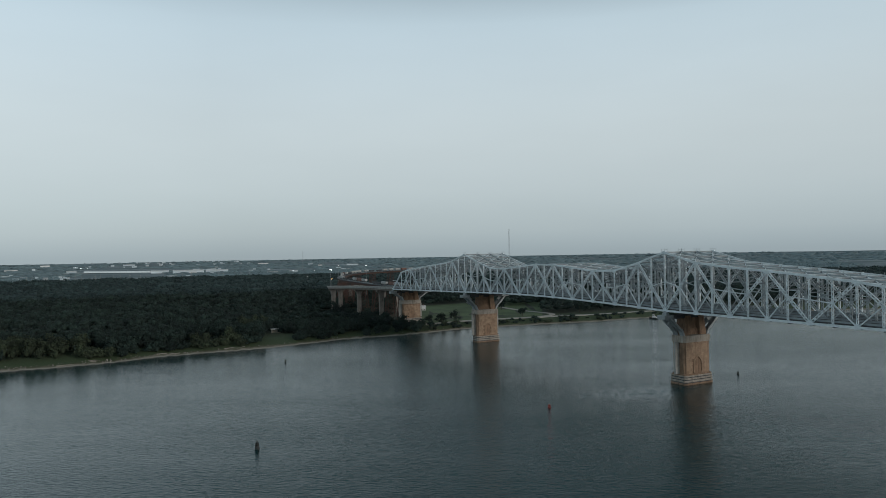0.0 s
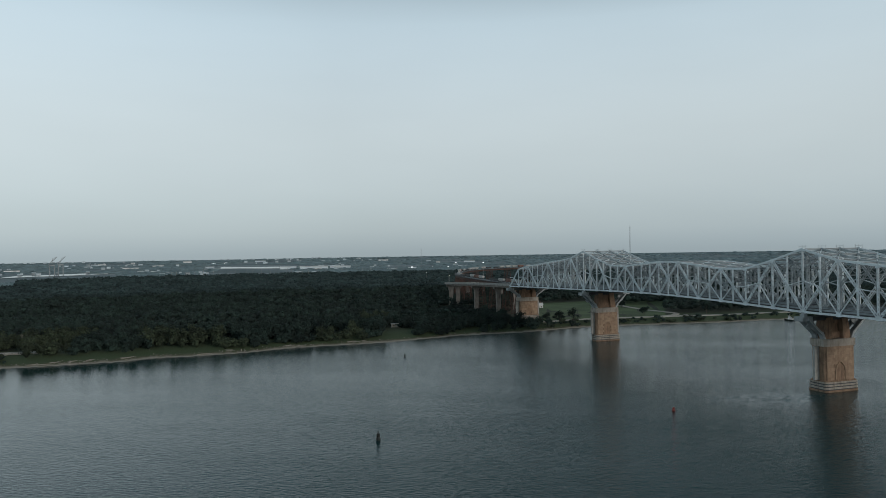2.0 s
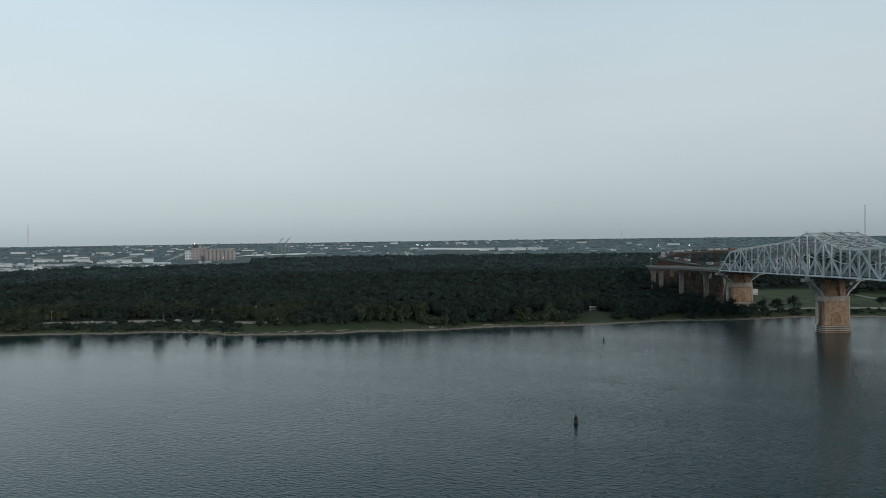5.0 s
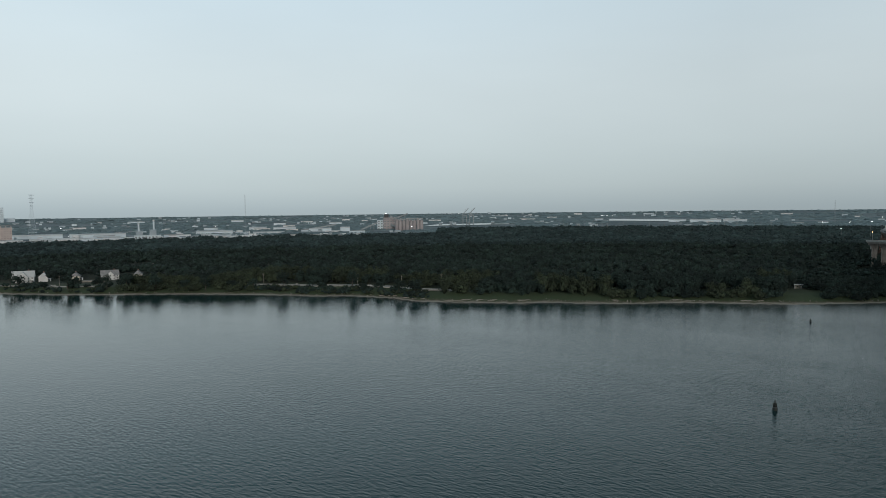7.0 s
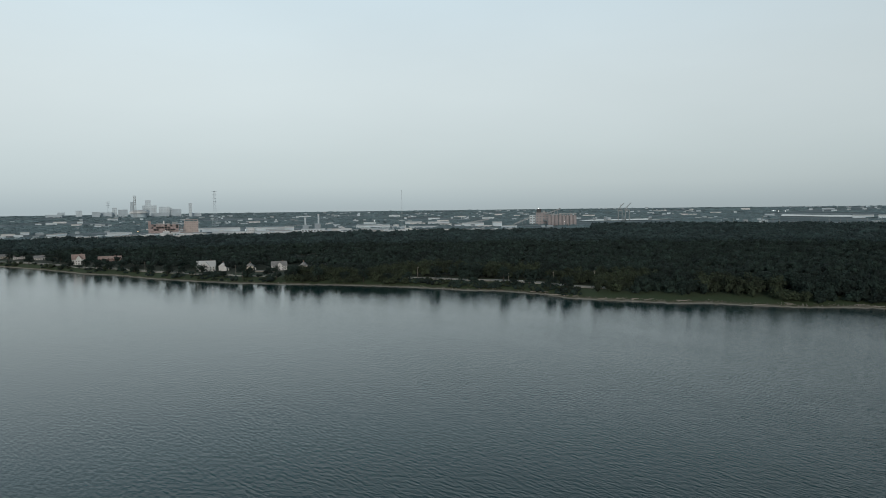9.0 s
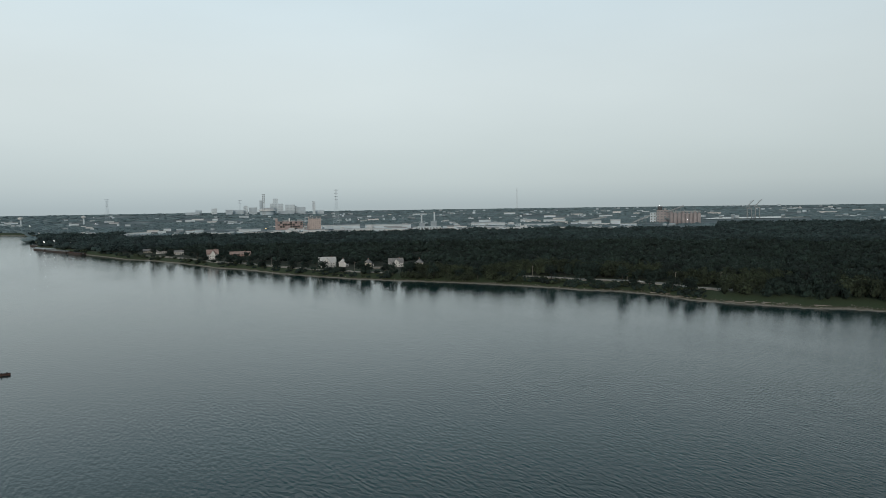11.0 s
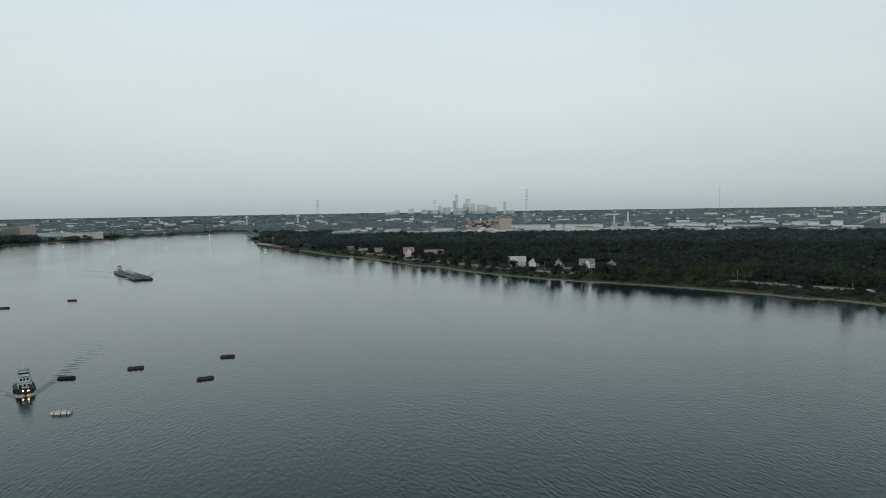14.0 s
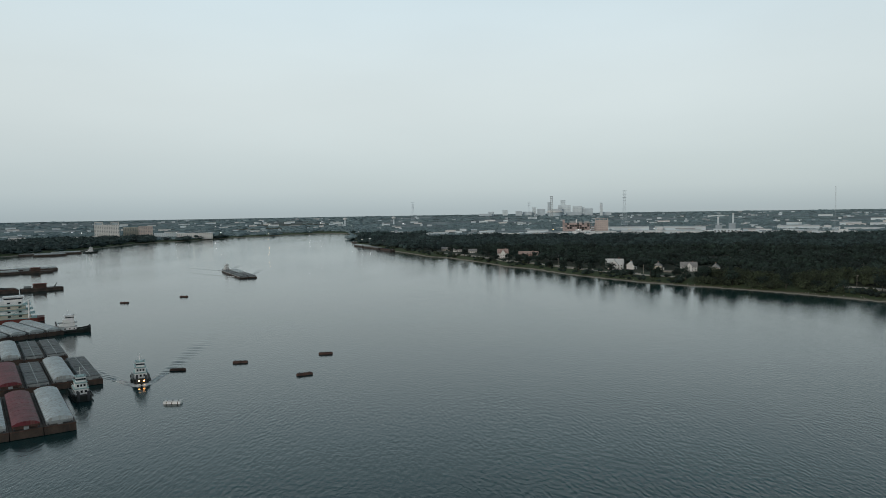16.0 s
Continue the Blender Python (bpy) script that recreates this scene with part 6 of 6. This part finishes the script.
    for k in (-1, 1):
        part("exhaust_stack", Solid().tube((-L_ * 0.42, k * W * 0.4, 4.4), (-L_ * 0.46, k * W * 0.4, 8.2), 0.55, 0.45, 10), STEEL_DARK, t)
        lamp = Solid().box(L_ * 0.3, k * W * 0.4 - 0.25, wz + 2.85, L_ * 0.3 + 0.4, k * W * 0.4 + 0.25, wz + 3.3)
        part("searchlight", lamp, STEEL_OLD, t)
    if lit:
        for k in (-1, 1):
            part("deck_light", Solid().box(L_ - 0.1, k * 1.0 - 0.35, 1.7, L_ + 0.15, k * 1.0 + 0.35, 2.1), DECK_FLOOD, t)
    mast = Solid().tube((L_ * 0.1, 0, wz + 2.8), (L_ * 0.08, 0, wz + 6.4), 0.16, 0.08, 6)
    mast.beam((L_ * 0.09, -1.1, wz + 4.6), (L_ * 0.09, 1.1, wz + 4.6), 0.14, 0.14)
    part("mast", mast, BOAT_WHITE, t)
    part("hand_rail", Solid().beam((-L_ * 0.5, -W * 0.72, 5.4), (L_ * 0.45, -W * 0.72, 5.4), 0.08, 0.08).beam((-L_ * 0.5, W * 0.72, 5.4), (L_ * 0.45, W * 0.72, 5.4), 0.08, 0.08), BOAT_WHITE, t)
    return t


# the running tug heads towards the camera's side of the river
tug(pose(-358, -112, 0, 0, 0, 22), "white and teal tug under way with its deck lights on", lit=True)
tug(pose(-330, -128, 0, 0, 0, 30), "white and teal tug moored beside the barges")
tug(pose(-507, -213, 0, 0, 0, 116), "white towboat at the end of a moored tow", True, False)


def wake(m, ln, spread, label):
    """Bow foam and a chevron of low waves trailing aft."""
    q = random.Random(8)
    foam = Solid()
    for k in (-1, 1):
        for i in range(800):
            t = q.random() ** 1.6
            x = 11.5 - t * ln + q.gauss(0, 0.5)
            y = k * (1.0 + spread * t ** 0.8 + abs(q.gauss(0, 0.5)) - q.random() * 2.2 * t)
            s = q.uniform(0.5, 1.5) * (1.2 - 0.6 * t)
            h = q.uniform(0.08, 0.5) * (1.1 - t)
            ring = lambda w, z: [(x + math.cos(j * 1.05) * w * q.uniform(0.7, 1.5), y + math.sin(j * 1.05) * w * q.uniform(0.5, 1.0), z) for j in range(6)]
            foam.loft([ring(s, -0.08), ring(s * 0.55, h)])
    ob = solo("bow_foam", foam, FOAM, label, kind="stuff")
    ob.matrix_world = m
    waves = Solid()
    for k in (-1, 1):
        for j in range(26):
            d = 6 + j * 4.6 + 0.9 * math.sin(j * 2.3 + k)
            c0 = Vector((-d, k * (spread * 0.7 + d * 0.36), 0))
            half = 5.0 + 0.1 * d
            n = 8
            rows = []
            for i in range(n + 1):
                u_ = i / n * 2 - 1
                c = c0 + Vector((u_ * half * 0.25, k * u_ * half * 0.6, 0))
                a = (1 - u_ * u_) * max(0.05, 0.24 - 0.0016 * d)
                rows.append([(c.x + o, c.y, a * (1 - (o / 1.9) ** 2) - 0.03) for o in (-1.9, -1.2, -0.6, 0, 0.6, 1.2, 1.9)])
            waves.loft(rows, close=False)
    ob = solo("wake_waves", waves, WATER, "low chevron waves trailing behind a tug", kind="stuff", smooth=True)
    ob.matrix_world = m


wake(pose(-358, -112, 0, 0, 0, 22), 22, 12, "white bow foam round the running tug")
# tow under way in mid river: towboat pushing loaded barges
TOW = 23.5
dirv = Vector((math.cos(radians(TOW)), math.sin(radians(TOW)), 0))
base_p = Vector((-1013, -222, 0))
tow_boat = tug(pose(base_p.x, base_p.y, 0, 0, 0, TOW), "white towboat pushing a loaded tow in mid river", True, False)
tow_boat.scale = (0.85, 0.9, 0.78)
for a in (0, 1):
    for k in (0, 1):
        c = base_p + dirv * (43 + a * 61) + Vector((-dirv.y, dirv.x, 0)) * (k * 10.7 - 4)
        barge(pose(c.x, c.y, 0, 0, 0, TOW), "grey" if a == 0 and k else "flat", "loaded barge pushed by a towboat in mid river", 1.4)
wake(pose(base_p.x - dirv.x * 8, base_p.y - dirv.y * 8, 0, 0, 0, TOW), 26, 9, "thin foam churned up behind the towboat")
wake(pose(base_p.x + dirv.x * 100, base_p.y + dirv.y * 100, 0, 0, 0, TOW), 30, 18, "thin foam at the head of the tow")


def mooring(x, y, turn, pale):
    """A floating mooring: a squat barge-like pontoon with rounded ends, fittings and tyres."""
    f = thing("mooring_pontoon", pose(x, y, 0, 0, 0, turn), "white-topped steel mooring pontoon afloat on the river" if pale else "rusty red steel mooring pontoon afloat on the river", "pontoon", "mooring pontoons")
    body = Solid()
    ring = lambda xx, s: [(xx, math.cos(a) * 1.35 * s, 0.35 + math.sin(a) * 1.2 * s) for a in np.linspace(0, math.tau, 13)[:-1]]
    body.loft([ring(-3.9, 0.7), ring(-3.5, 1), ring(3.5, 1), ring(3.9, 0.7)])
    part("float", body, BOAT_WHITE if pale else RUST, f)
    for xx in (-2.4, 0, 2.4):
        band = Solid().loft([ring(xx - 0.15, 1.04), ring(xx + 0.15, 1.04)])
        part("band", band, RUST, f)
        part("mooring_bitt", Solid().tube((xx, 0, 1.4), (xx, 0, 2.1), 0.22, 0.28, 8), STEEL_DARK, f)
    if pale:
        part("deck_plate", Solid().box(-3.5, -1.25, 1.5, 3.5, 1.25, 1.7), BOAT_WHITE, f)
    f.scale = (1, 1, 0.75)


for x, y, a, p in ((-313, -83, 10, True), (-377, -100, 15, False), (-391, -71.5, 18, False), (-407.5, -27.8, 20, False), (-358, -33.5, 35, False), (-668, -234, 12, False), (-706, -192, 12, False)):
    mooring(x, y, a + 75, p)


def buoy(x, y, material, label, tall):
    b = thing("channel_buoy", pose(x, y, 0, 0, 0, 20), label, "buoy", "channel buoys")
    part("float", Solid().loft([[(math.cos(i * math.tau / 14) * q, math.sin(i * math.tau / 14) * q, z) for i in range(14)] for q, z in ((0.8, -0.6), (1.0, -0.1), (1.0, 0.6), (0.8, 1.05))]), material, b)
    cage = Solid()
    for k in range(4):
        a = k * math.tau / 4
        cage.beam((math.cos(a) * 0.75, math.sin(a) * 0.75, 1.0), (math.cos(a) * 0.25, math.sin(a) * 0.25, tall), 0.14, 0.14)
    for z, q in ((2.0, 0.62), (3.0, 0.45)):
        if z < tall:
            cage.tube((0, 0, z), (0, 0, z + 0.12), q, q, 10)
    part("cage", cage, material, b)
    for k in (0, 1):
        part("day_mark", Solid().beam((-0.75 + 0.75 * k, -0.75 * k, 1.9), (0.75 - 0.75 * k, 0.75 * k, 1.9), 0.06, 1.6), material, b)
    part("lantern", Solid().tube((0, 0, tall), (0, 0, tall + 0.6), 0.22, 0.16, 8), material, b)
    return b


buoy(-79.3, 292.8, BUOY_BLACK, "dark green channel buoy with a tall cage", 3.3)
buoy(53.6, 361, BUOY_RED, "red channel buoy with a short cage", 2.3).scale = (0.85, 0.85, 0.62)
buoy(-120.6, 528, BUOY_BLACK, "small dark channel buoy near the far bank", 3.2).scale = (0.7, 0.7, 0.7)
buoy(187.3, 446.4, BUOY_BLACK, "dark channel buoy beyond the stone pier", 3.0).scale = (0.8, 0.8, 0.6)


def fleet_ship(m):
    """A decked service vessel: red hull, stacked open galleries in teal and white, wheelhouse."""
    s = thing("service_vessel", m, "teal and white multi-deck service vessel with a red hull", "ship", "moored vessels")
    hull = Solid()
    hull.loft([[(x, y, z) for y, z in ((-7, -1), (7, -1), (7.6, 3.0), (-7.6, 3.0))] for x in (-34, 30)] )
    hull.loft([[(30, y, z) for y, z in ((-7, -1), (7, -1), (7.6, 3.0), (-7.6, 3.0))], [(34, y, z) for y, z in ((-5, 0.4), (5, 0.4), (6, 3.2), (-6, 3.2))]])
    part("hull", hull, HULL_RED, s)
    for i in range(4):
        z = 3 + i * 3.4
        part("deck_edge", Solid().box(-30, -7.2, z, 29 - i * 1.2, 7.2, z + 0.35), BOAT_TEAL, s)
        h = part("deckhouse", Solid().box(-28, -5.6, z + 0.35, 25 - i * 1.6, 5.6, z + 3.4), BOAT_WHITE if i % 2 else CREAM, s)
        part("gallery_rail", Solid().beam((-30, -7.1, z + 1.4), (29 - i * 1.2, -7.1, z + 1.4), 0.12, 0.14).beam((29 - i * 1.2, -7.1, z + 1.4), (29 - i * 1.2, 7.1, z + 1.4), 0.12, 0.14), BOAT_TEAL, s)
        for k in range(7):
            x = -26 + k * 7.2
            part("window", Solid().box(x, -5.66, z + 1.4, x + 2.0, -5.5, z + 2.6), GLASS, h)
        for k in (-3.6, 0, 3.6):
            part("window", Solid().box(25 - i * 1.6 - 0.1, k - 0.9, z + 1.4, 25 - i * 1.6 + 0.06, k + 0.9, z + 2.6), GLASS, h)
        part("stair", Solid().beam((10 + i * 3, -7.0, z + 0.3), (16 + i * 3, -7.0, z + 3.6), 0.9, 0.3), BOAT_TEAL, s)
    part("wheelhouse", Solid().box(8, -4.6, 16.6, 20, 4.6, 19.6), BOAT_WHITE, s)
    part("window_band", Solid().box(7.9, -4.7, 17.8, 20.1, 4.7, 18.9), GLASS, s)
    part("wheelhouse_roof", Solid().box(7, -5.2, 19.6, 21, 5.2, 19.9), BOAT_WHITE, s)
    part("funnel", Solid().tube((-4, 0, 16.4), (-4, 0, 21), 1.6, 1.3, 12), STEEL_DARK, s)
    part("side_post", Solid().tube((24, -6.9, 3), (24, -6.9, 17), 0.7, 0.7, 10), BOAT_WHITE, s)


fleet_ship(pose(-559, -290, 0, 0, 0, 115.5))
# older dark barges and deck vessels further up the moorings
for x, y, a, kind in ((-770, -413, 125, "coal"), (-779, -419, 125, "coal"), (-735, -463, 125, "coal"), (-1027, -542, 121, "grey"), (-1037, -547, 121, "flat"), (-1060, -560, 121, "coal"), (-1090, -520, 121, "grey"), (-1570, -690, 120, "grey"), (-1582, -697, 120, "flat"), (-1530, -735, 122, "flat"), (-1500, -690, 122, "grey")):
    barge(pose(x, y, 0, 0, 0, a), kind, "dark river barge moored up stream" if kind != "grey" else "pale covered barge moored up stream", 3.0)
for x, y, a in ((-800, -370, 125), (-1053, -498, 121)):
    wv = thing("work_barge", pose(x, y, 0, 0, 0, a), "dark work barge with a deckhouse and winch gear", "barge", "moored vessels")
    part("hull", Solid().loft([[(sx, yy, z) for yy, z in ((-6, -1), (6, -1), (6.4, 3.2), (-6.4, 3.2))] for sx in (-20, 20)]), HULL, wv)
    part("deckhouse", Solid().box(-8, -4, 3.2, 4, 4, 7.5), RUST, wv)
    part("deckhouse_roof", Solid().box(-8.5, -4.5, 7.5, 4.5, 4.5, 7.9), HULL_RED, wv)
    part("winch_frame", Solid().beam((12, -2, 3.2), (15, 0, 8), 0.4, 0.4).beam((12, 2, 3.2), (15, 0, 8), 0.4, 0.4), STEEL_DARK, wv)
    part("tank", Solid().tube((-17, 0, 4.6), (-10, 0, 4.6), 1.4, 1.4, 12), STEEL_OLD, wv)
tug(pose(-1596, -650, 0, 0, 0, 120), "white towboat moored by the far wooded bank", True, False)
# barges at the point of the bend, with deck lights
for i, az in enumerate((92.5, 91.75, 90.9, 89.95, 92.2, 91.4)):
    x, y = polar(az, float(np.interp(az, BANK_AZ, BANK_R)) - (16 if i < 4 else 28))
    barge(pose(x, y, 0, 0, 0, 21), ("flat", "grey", "flat", "coal", "grey", "flat")[i], "barge moored off the wooded point", 2.6)
tug(pose(-2480, -105, 0, 0, 0, 0), "white towboat under way beyond the bend", True, False)
barge(pose(-2530, -112, 0, 0, 0, 6), "coal", "loaded barge under way beyond the bend", 2.0)
barge(pose(-2590, -118, 0, 0, 0, 6), "coal", "loaded barge under way beyond the bend", 2.0)
# small tug by the far bank under the bridge
small = tug(pose(*polar(-16.75, 846), 0, 0, 0, 150), "small white tug waiting under the bridge", teal=False)
small.scale = (0.5, 0.5, 0.5)
# ruffled eddy where the current parts round the river pier
eddy = Solid()
eq = random.Random(4)
for i in range(150):
    c = Vector((eq.gauss(0, 16), eq.gauss(0, 4.5), 0))
    ln, a, wd = eq.uniform(1.5, 4.5), eq.uniform(0.05, 0.16), eq.uniform(0.35, 0.8)
    tilt = eq.gauss(0.3, 0.25)
    eddy.loft([[(c.x + u_ * ln * math.cos(tilt) - o * math.sin(tilt), c.y + u_ * ln * math.sin(tilt) + o * math.cos(tilt), a * (1 - u_ * u_) * (1 - (o / wd) ** 2) - 0.01) for o in (-wd, -wd * 0.5, 0, wd * 0.5, wd)] for u_ in (-1, -0.5, 0, 0.5, 1)], close=False)
eddy_ob = solo("current_eddy", eddy, WATER, "ruffled eddy lines on the river beside the pier", kind="stuff", smooth=True)
eddy_ob.matrix_world = pose(113, 398, 0, 0, 0, 12)
